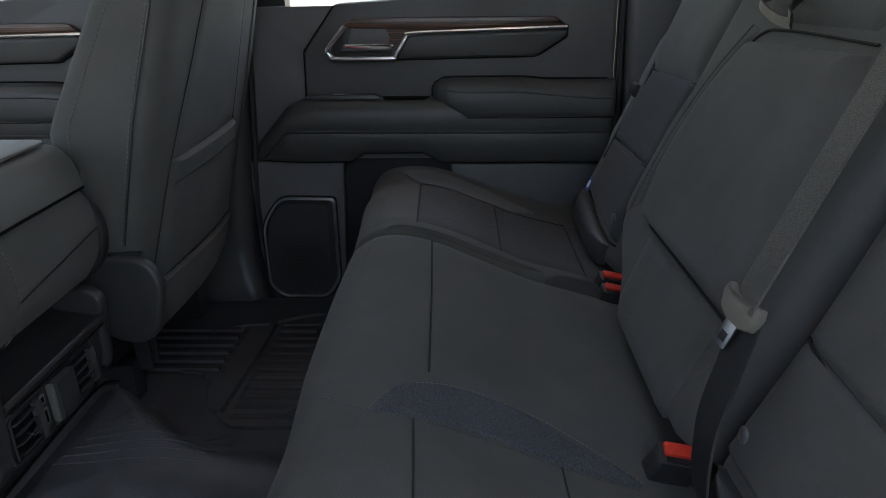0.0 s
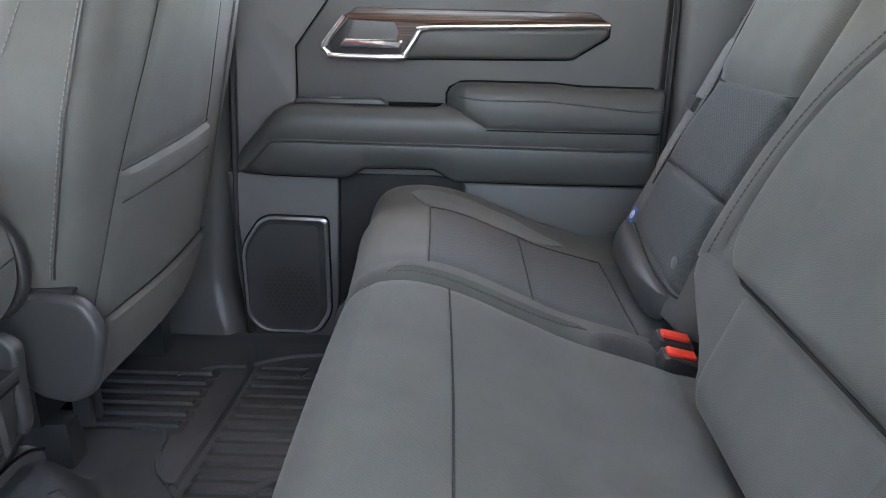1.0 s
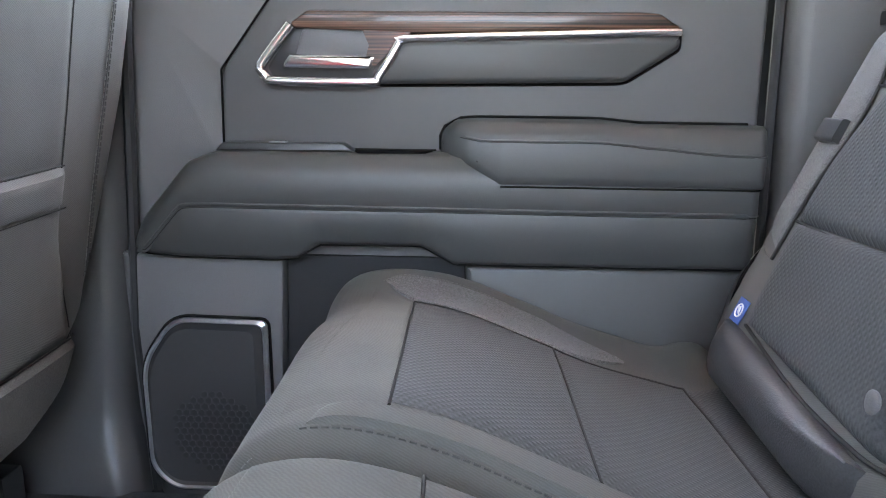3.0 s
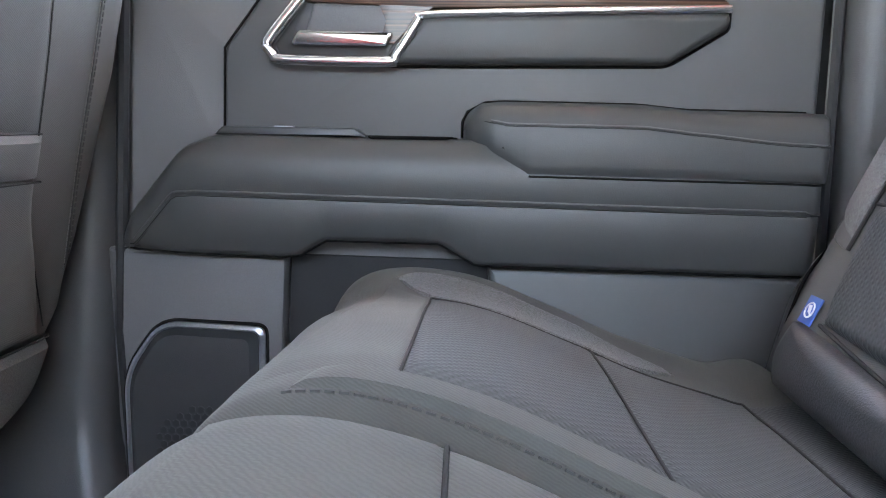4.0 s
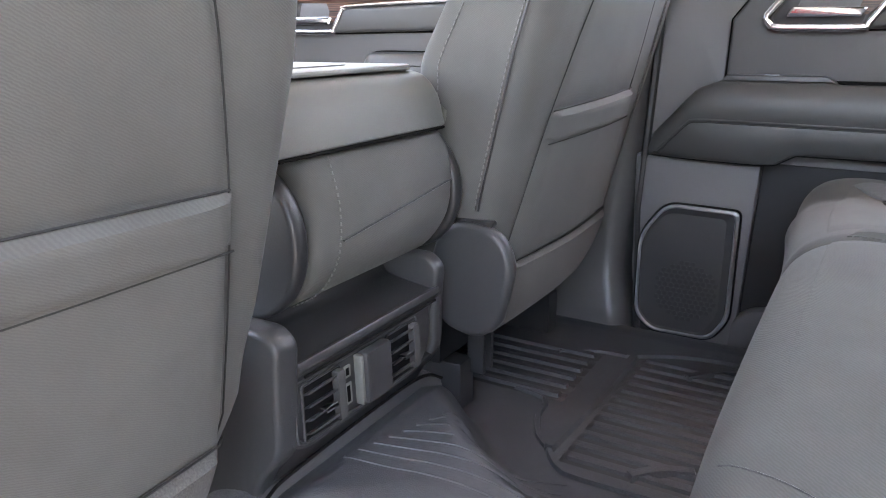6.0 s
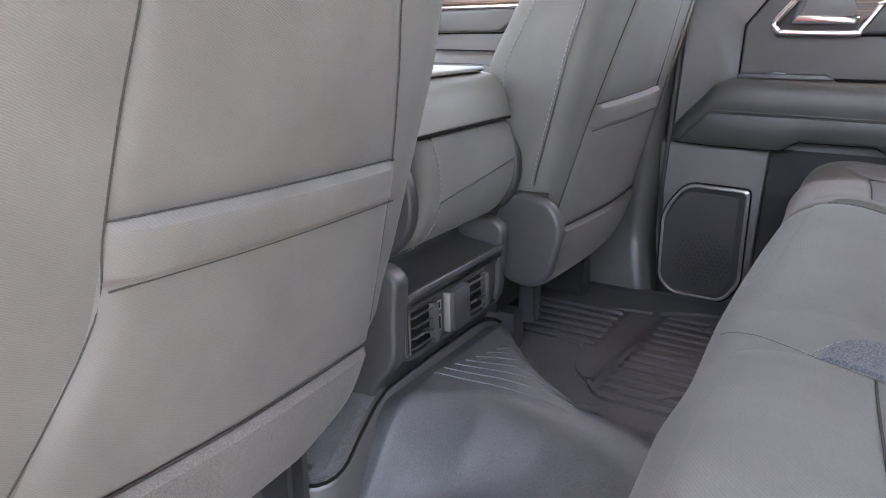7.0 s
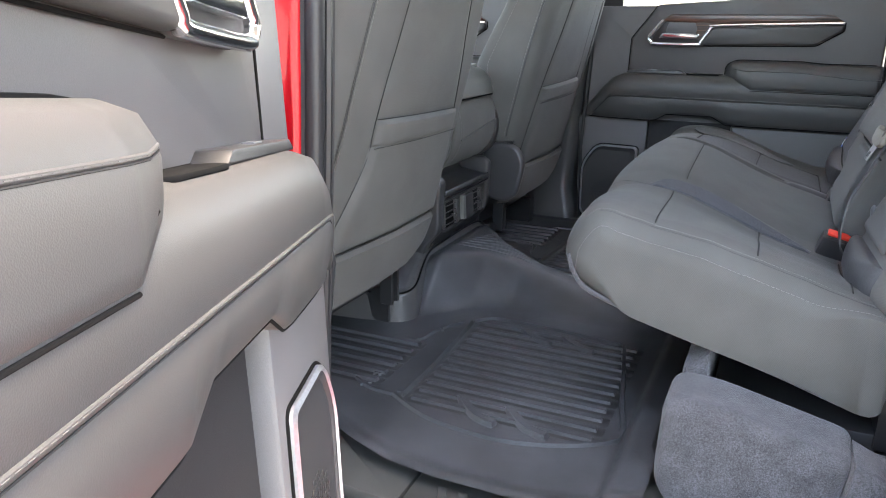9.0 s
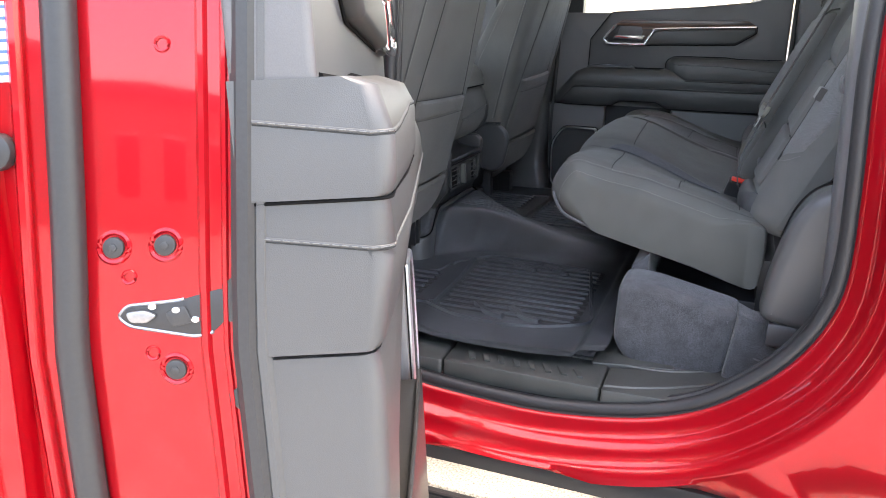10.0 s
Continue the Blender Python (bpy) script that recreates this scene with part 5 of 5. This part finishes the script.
def floor_z(x, y):
    """Height of the liner: two flat wells with a raised tunnel between and a rolled rim."""
    e = tunnel_edge(x)
    hump = smooth01(e, e - 0.13, abs(y - MID - 0.005))
    top = lerp_table([(-0.62, 0.045), (-0.56, 0.100), (-0.53, 0.112), (-0.46, 0.100), (-0.36, 0.070), (-0.25, 0.042), (-0.12, 0.022), (0.0, 0.016)], x)
    rim = 0.016 * smooth01(-0.030, -0.012, x) + 0.008 * smooth01(liner_edge(x) + 0.045, liner_edge(x) + 0.012, y) + 0.004 * smooth01(1.585, 1.61, y)
    return FLOOR + 0.004 + top * hump + rim * (1 - hump)


matt = thing("floor_mat", "black ribbed rubber floor liner covering both wells and the tunnel", "floor mat")
nx, ny = 130, 200
grid = []
for i in range(nx + 1):
    row = []
    for j in range(ny + 1):
        x = -0.78 + 0.80 * i / nx
        y = liner_edge(x) + (1.618 - liner_edge(x)) * j / ny
        x += 0.012 * smooth01(0.34, 0.30, y) * i / nx
        row.append((x, y, floor_z(x, y)))
    grid.append(row)
bm = loft(grid, False, False)
part("liner", bm, RUBBER, matt, "", None, 50)


def strip(pts, w, h, bm=None):
    """A low raised bar following the liner between points."""
    bm = bm or bmesh.new()
    P = spline([(x, y) for x, y in pts], max(4, int(sum((Vector(a) - Vector(b)).length for a, b in zip(pts, pts[1:])) / 0.02) + 2))
    P = [P[0], P[0] + (P[1] - P[0]).normalized() * 0.003] + P[1:-1] + [P[-1] + (P[-2] - P[-1]).normalized() * 0.003, P[-1]]
    secs = []
    for i, p in enumerate(P):
        t = (P[min(i + 1, len(P) - 1)] - P[max(i - 1, 0)]).normalized()
        s = Vector((-t.y, t.x)) * w / 2
        end = 0.0 if i in (0, len(P) - 1) else h
        secs.append([(p.x + s.x * k, p.y + s.y * k, floor_z(p.x, p.y) + e) for k, e in ((-1.3, -0.002), (-0.8, end), (0.8, end), (1.3, -0.002))])
    return loft(secs, True, True, bm)


for flip in (lambda y: y, lambda y: 2 * MID - y):
    for k in range(6):
        y = 0.362 + 0.033 * k
        # wider black strip under each rib, standing in for its shadow outline
        part("rib_shade", strip([(-0.72, flip(y)), (-0.447, flip(y))], 0.027, 0.0016), SEAL, matt)
        part("rib", strip([(-0.71, flip(y)), (-0.455 - 0.10 * max(0.0, y - 0.55), flip(y))], 0.014, 0.007), RUBBER, matt)
    for k in range(12):
        y = 0.335 + 0.0315 * k
        part("rib_shade", strip([(-0.382 - 0.03 * (y - 0.34), flip(y)), (-0.055, flip(y))], 0.025, 0.0014), SEAL, matt)
        part("rib", strip([(-0.375 - 0.03 * (y - 0.34), flip(y)), (-0.065, flip(y))], 0.012, 0.006), RUBBER, matt)
    part("crossbar", strip([(-0.396, flip(0.330)), (-0.399, flip(0.464)), (-0.413, flip(0.680))], 0.013, 0.009), RUBBER, matt)
    part("border", strip([(-0.410, flip(0.335)), (-0.36, flip(0.305)), (-0.30, flip(0.283)), (-0.20, flip(0.276)), (-0.12, flip(0.296)), (-0.050, flip(0.335)), (-0.030, flip(0.372)), (-0.050, flip(0.47)), (-0.075, flip(0.60)), (-0.095, flip(0.700))], 0.008, 0.006), RUBBER, matt)
    part("border", strip([(-0.413, flip(0.676)), (-0.39, flip(0.708)), (-0.36, flip(0.720)), (-0.229, flip(0.716)), (-0.10, flip(0.700))], 0.008, 0.006), RUBBER, matt)
    part("border", strip([(-0.413, flip(0.676)), (-0.440, flip(0.650)), (-0.462, flip(0.60)), (-0.472, flip(0.548)), (-0.53, flip(0.535))], 0.007, 0.005), RUBBER, matt)
    part("border", strip([(-0.396, flip(0.333)), (-0.458, flip(0.336)), (-0.52, flip(0.372))], 0.007, 0.005), RUBBER, matt)
    for sx in (-0.30, -0.215):
        part("chevron", strip([(sx, flip(0.372)), (sx + 0.045, flip(0.325)), (sx + 0.085, flip(0.312))], 0.016, 0.0085), RUBBER, matt)
        part("chevron", strip([(sx, flip(0.690)), (sx + 0.035, flip(0.655)), (sx + 0.075, flip(0.640))], 0.016, 0.0085), RUBBER, matt)
for k in range(8):
    part("rib", strip([(-0.535 + 0.006 * k, 0.855 + 0.020 * k), (-0.48, 0.875 + 0.021 * k), (-0.42, 0.905 + 0.022 * k), (-0.36, 0.920 + 0.023 * k)], 0.005, 0.0012), RUBBER, matt)

# moulded ledge under the seats, carpet on its top
edge_line = spline([(-0.86, 0.575, 0.030), (-0.67, 0.594, 0.030), (-0.60, 0.606, 0.030), (-0.562, 0.613, 0.030), (-0.540, 0.632, 0.032), (-0.534, 0.660, 0.040), (-0.545, 0.710, 0.060), (-0.556, 0.760, 0.075), (-0.556, 0.81, 0.084), (-0.556, 1.03, 0.086), (-0.556, 1.10, 0.060)], 70)
wall_rows, cap_rows = [], []
for i, p in enumerate(edge_line):
    t = edge_line[min(i + 1, 69)] - edge_line[max(i - 1, 0)]
    n = Vector((-t.y, t.x, 0)).normalized()
    mid = Vector((-0.80, 0.90, p.z + 0.006))
    wall_rows.append([p - n * 0.006 + Vector((0, 0, FLOOR - 0.004 - p.z)), p - n * 0.002 + Vector((0, 0, (FLOOR - p.z) * 0.8)), p - Vector((0, 0, 0.008)), p + n * 0.002 - Vector((0, 0, 0.002)), p + n * 0.008])
    cap_rows.append([p + n * 0.007 - Vector((0, 0, 0.003)), p + n * 0.010 + Vector((0, 0, 0.003)), p + n * 0.022 + Vector((0, 0, 0.006)), p.lerp(mid, 0.5) + Vector((0, 0, 0.006)), mid])
ledge = tagged(thing("tunnel_ledge", "smooth grey plastic ledge beside the tunnel with carpet on top", "floor ledge"), kind="structure")
part("ledge_wall", loft(wall_rows, False, False), PILLAR, ledge, "smooth grey plastic side", None, 60)
part("ledge_carpet", loft(cap_rows, False, False), CARPET, ledge, "dark carpet with a raised edge", None, 60)
part("ledge_seam", tube([p + Vector((0, 0, 0.0015)) for p in edge_line], 0.0022, 6), GAP, ledge)
for sx, sy in ((-0.47, 0.345), (-0.47, 0.39), (-0.455, 0.62), (-0.365, 0.40), (-0.36, 0.47), (-0.355, 0.56)):
    part("cross_mark", strip([(sx - 0.008, sy - 0.008), (sx + 0.008, sy + 0.008)], 0.006, 0.0045), RUBBER, matt)
    part("cross_mark", strip([(sx - 0.008, sy + 0.008), (sx + 0.008, sy - 0.008)], 0.006, 0.0045), RUBBER, matt)

# ---------------------------------------------------------------- dashboard end
dash = thing("dashboard", "dark dashboard with a chrome-framed side vent", "dashboard")
part("dash_top", prism(fillet([(-1.78, 0.50), (-1.60, 0.66), (-1.50, 0.62), (-1.47, 0.54), (-1.78, 0.50)], 0.02), 0.20, 1.60, "y", 0.02), VINYL, dash)
part("dash_mid", prism(fillet([(-1.78, 0.30), (-1.48, 0.42), (-1.45, 0.50), (-1.48, 0.55), (-1.78, 0.55)], 0.03), 0.20, 1.60, "y", 0.02), PLASTIC, dash)
part("dash_low", prism(fillet([(-1.78, 0.05), (-1.55, 0.15), (-1.50, 0.40), (-1.78, 0.42)], 0.03), 0.20, 1.60, "y", 0.02), DARKPL, dash)
part("chrome_strip", box(-1.452, -1.444, 0.60, 1.50, 0.540, 0.550, 0.003), CHROME, dash)
part("vent_ring", tube([(-1.455, y, z) for y, z in fillet([(1.44, 0.57), (1.55, 0.58), (1.57, 0.64), (1.55, 0.66), (1.44, 0.655)], 0.02)], 0.008, 8, True), CHROME, dash)
for k in range(4):
    part("slat", box(-1.49, -1.455, 1.45, 1.55, 0.585 + 0.018 * k, 0.590 + 0.018 * k, 0.001), DARKPL, dash)

# ---------------------------------------------------------------- door opening, seal, sill and red body side
RING = [(-0.360, 1.0), (-0.383, 0.62), (-0.392, 0.45), (-0.402, 0.30), (-0.412, 0.15), (-0.414, 0.03), (-0.395, -0.055), (-0.334, -0.085), (-0.134, -0.100), (0.0, -0.094), (0.123, -0.072), (0.21, -0.040), (0.275, 0.005), (0.335, 0.065), (0.378, 0.135), (0.400, 0.22), (0.398, 0.36), (0.388, 0.55), (0.392, 0.72), (0.42, 1.0)]
ring = spline(RING, 120)


def ring_off(d):
    out = []
    for i, p in enumerate(ring):
        t = (ring[min(i + 1, 119)] - ring[max(i - 1, 0)]).normalized()
        out.append(p + Vector((t.y, -t.x)) * d)
    return out


def inward(q):
    """The seal sits deeper along the middle pillar than along the sill."""
    return 0.022 * smooth01(-0.30, -0.385, q.x) * smooth01(-0.07, 0.06, q.y)


def around(rows, material, name, label):
    secs = [[(q.x, y + inward(p) + max(0.0, -0.172 - q.y), max(q.y, -0.172)) for p, q in zip(ring, ring_off(d))] for d, y in rows]
    return single(name, loft(secs, False, False), material, label, "body panel", kind="structure", sharp=60)


seal = thing("door_seal", "thick black rubber seal around the door opening", "door seal")
part("seal_bulb", tube([(q.x, 0.088 + inward(p), q.y) for p, q in zip(ring, ring_off(-0.004))], 0.013, 10), SEAL, seal)
part("seal_lip", tube([(q.x, 0.110 + inward(p), q.y) for p, q in zip(ring, ring_off(-0.008))], 0.007, 8), SEAL, seal)
part("seal_base", loft([[(q.x, y + inward(p), q.y) for p, q in zip(ring, ring_off(d))] for d, y in ((-0.014, 0.118), (-0.006, 0.10), (0.004, 0.07), (0.010, 0.075))], False, False), SEAL, seal)
around([(0.000, 0.098), (0.004, 0.068), (0.012, 0.062), (0.022, 0.056), (0.032, 0.044), (0.038, 0.028), (0.046, 0.020), (0.056, 0.014), (0.062, -0.002), (0.070, -0.014), (0.085, -0.020), (0.20, -0.028), (0.40, -0.030)], PAINT, "body_side", "glossy red painted body side round the door opening")
sill = thing("sill_plate", "black plastic door sill plate with slanted ridges", "sill plate")
part("plate", prism(fillet([(-0.278, 0.222), (0.04, 0.222), (0.04, 0.100), (-0.274, 0.100)], 0.01), -0.088, -0.048, "z", 0.006), SILLPL, sill)
part("plate_front", prism(fillet([(-0.47, 0.235), (-0.281, 0.222), (-0.277, 0.100), (-0.38, 0.105), (-0.44, 0.15)], 0.01), -0.088, -0.050, "z", 0.006), SILLPL, sill)
part("plate_rear", prism(fillet([(0.043, 0.190), (0.154, 0.218), (0.245, 0.262), (0.35, 0.30), (0.35, 0.19), (0.27, 0.135), (0.16, 0.098), (0.043, 0.090)], 0.006), -0.088, -0.046, "z", 0.004), SILLPL, sill)
part("plate_inner", prism(fillet([(0.005, 0.195), (0.16, 0.222), (0.16, 0.36), (0.005, 0.36)], 0.006), -0.088, -0.0440, "z", 0.003), SILLPL, sill)
for k in range(8):
    x = -0.225 + 0.031 * k
    part("ridge", prism([(x, 0.124), (x + 0.012, 0.124), (x + 0.002, 0.152), (x - 0.014, 0.154)], -0.049, -0.0440, "z", 0.0015), SILLPL, sill)
part("edge_strip", tube(spline([(0.045, 0.108, -0.047), (0.10, 0.121, -0.047), (0.158, 0.146, -0.047), (0.22, 0.184, -0.047), (0.28, 0.235, -0.047)], 30), 0.0045, 8), SILLPL, sill, "raised outer lip")
part("inner_lip", tube(spline([(-0.275, 0.215, -0.049), (0.036, 0.212, -0.049), (0.154, 0.214, -0.047), (0.245, 0.256, -0.047), (0.33, 0.292, -0.047)], 40), 0.0040, 8), SILLPL, sill, "raised inner lip")
single("sill_panel", box(-0.62, 0.42, 1.600, 1.72, -0.16, -0.092, 0.004), SEAL, "dark sill below the closed rear door", "door sill", kind="structure")
single("sill_panel", box(-0.50, 0.42, 0.115, 0.26, -0.14, -0.072, 0.004), SEAL, "dark painted metal under the sill plate", "door sill", kind="structure")
plug = bmesh.new()
bmesh.ops.create_uvsphere(plug, u_segments=14, v_segments=8, radius=0.010)
bmesh.ops.scale(plug, vec=(1, 0.4, 0.8), verts=plug.verts)
single("body_plug", plug, SEAL, "small round grey plug in the red sill", "plug", m=Matrix.Translation((0.358, 0.022, -0.030)))
step = thing("side_step", "black side step with a sand-coloured grit edge", "running board")
part("tread", box(-1.2, 1.0, -0.26, -0.085, -0.235, -0.205, 0.008), DARKPL, step)
part("grit_edge", box(-1.2, 1.0, -0.088, -0.010, -0.225, -0.200, 0.005), GRIT, step, "sand-coloured gritty strip")
for k in range(7):
    part("tread_rib", box(-1.15, 0.95, -0.25 + 0.023 * k, -0.243 + 0.023 * k, -0.206, -0.200, 0.002), SEAL, step)
single("rocker", box(-1.2, 1.4, 0.03, 0.12, -0.45, -0.176, 0.01), SEAL, "dark underside of the truck", "underbody", kind="structure")


# bed out of view, added to hold sky light off the open door
bed = thing("truck_bed", "unseen red cargo bed, added to block low sky light from behind", "truck bed")
for lo, hi in ((-0.06, 0.02), (1.80, 1.88)):
    part("bed_side", prism(fillet([(0.86, -0.35), (2.75, -0.35), (2.75, 0.60), (0.86, 0.60)], 0.04), lo, hi, "y", 0.02, 3), PAINT, bed)
part("bed_front", box(0.86, 0.92, 0.02, 1.80, -0.20, 0.58, 0.01), PAINT, bed)
part("tailgate", box(2.69, 2.75, 0.02, 1.80, -0.20, 0.58, 0.02), PAINT, bed)
part("bed_floor", box(0.92, 2.69, 0.02, 1.80, -0.20, -0.14, 0.005), DARKPL, bed)


# ---------------------------------------------------------------- beyond the truck
def tree(x, y, h, seed, label):
    """Street tree: tapered trunk, limbs and a crown of small leaf clumps."""
    rnd = random.Random(seed)
    t = thing("tree", label, "tree", "trees beside the parking lot")
    bark = tube(spline([(x, y, GROUND), (x + 0.05, y, GROUND + h * 0.25), (x - 0.04, y + 0.05, GROUND + h * 0.45), (x, y, GROUND + h * 0.6)], 14), 0.16, 9)
    for v in bark.verts:
        k = 1.25 - 0.75 * (v.co.z - GROUND) / (h * 0.6)
        v.co.x, v.co.y = x + (v.co.x - x) * k, y + (v.co.y - y) * k
    part("trunk", bark, BARK, t)
    leaves = bmesh.new()
    for i in range(6):
        a = i * 1.05 + rnd.random()
        e = Vector((x + math.cos(a) * h * 0.28, y + math.sin(a) * h * 0.28, GROUND + h * (0.62 + 0.3 * rnd.random())))
        part("limb", tube(spline([(x, y, GROUND + h * (0.38 + 0.03 * i)), (x + math.cos(a) * h * 0.12, y + math.sin(a) * h * 0.12, GROUND + h * 0.6), tuple(e)], 8), 0.04, 6), BARK, t)
        for k in range(150):
            c = e + Vector((rnd.gauss(0, 0.55), rnd.gauss(0, 0.55), rnd.gauss(0, 0.42)))
            u = Vector((rnd.gauss(0, 1), rnd.gauss(0, 1), rnd.gauss(0, 1))).normalized()
            w = u.orthogonal().normalized() * 0.07
            leaves.faces.new([leaves.verts.new(c + d) for d in (-u * 0.13, w, u * 0.13, -w)])
    part("crown", leaves, LEAF, t)


BARK = mat("bark", (0.30, 0.26, 0.21), 0.95, bump=1, scale=30, vary=0.3, grain=0.4, deep=0.01)
TAN_WALL = mat("stucco", (0.22, 0.20, 0.17), 0.95, bump=0.5, scale=60, vary=0.12)
LEAF = mat("leaf", (0.07, 0.11, 0.035), 0.7, vary=0.3, grain=0.2)
for i, (tx, ty, th) in enumerate(((-2.3, 7.5, 5.5), (0.3, 9.0, 6.2), (2.6, 8.2, 5.8), (-6.5, 10.0, 6.5))):
    tree(tx, ty, th, 11 + i, "street tree with pale trunk standing beside the parking lot")
# invented building behind the camera, there only for its effect on the light
low = thing("far_building", "unseen long low tan building, added to bounce and block light", "building")
part("wall", box(-30, 30, -26, -22, GROUND, 3.4, 0.05), TAN_WALL, low)
part("roof", box(-30.4, 30.4, -26.4, -21.5, 3.4, 3.8, 0.05), GREYPL, low)
for k in range(12):
    wx = -27 + 4.7 * k
    w = part("window", box(wx, wx + 2.2, -22.02, -21.97, 0.3, 2.2, 0.01), SEAL, low, "dark window")
    part("window_frame", box(wx - 0.08, wx + 2.28, -22.03, -21.95, 2.2, 2.3, 0.01), CREAM, w)

pseal = thing("door_seal", "black rubber seal between middle pillar and closed rear door", "door seal")
part("seal_bulb", tube([(lerp_table([(-0.05, -0.440), (0.2, -0.451), (0.62, -0.430), (1.12, -0.364)], z), 1.652, z) for z in [-0.04 + 0.03 * i for i in range(39)]], 0.0075, 8), SEAL, pseal)
part("seal_bulb", tube([(lerp_table([(0.1, 0.362), (0.64, 0.356), (1.12, 0.36)], z), 1.655, z) for z in [0.10 + 0.03 * i for i in range(34)]], 0.0065, 8), SEAL, pseal)
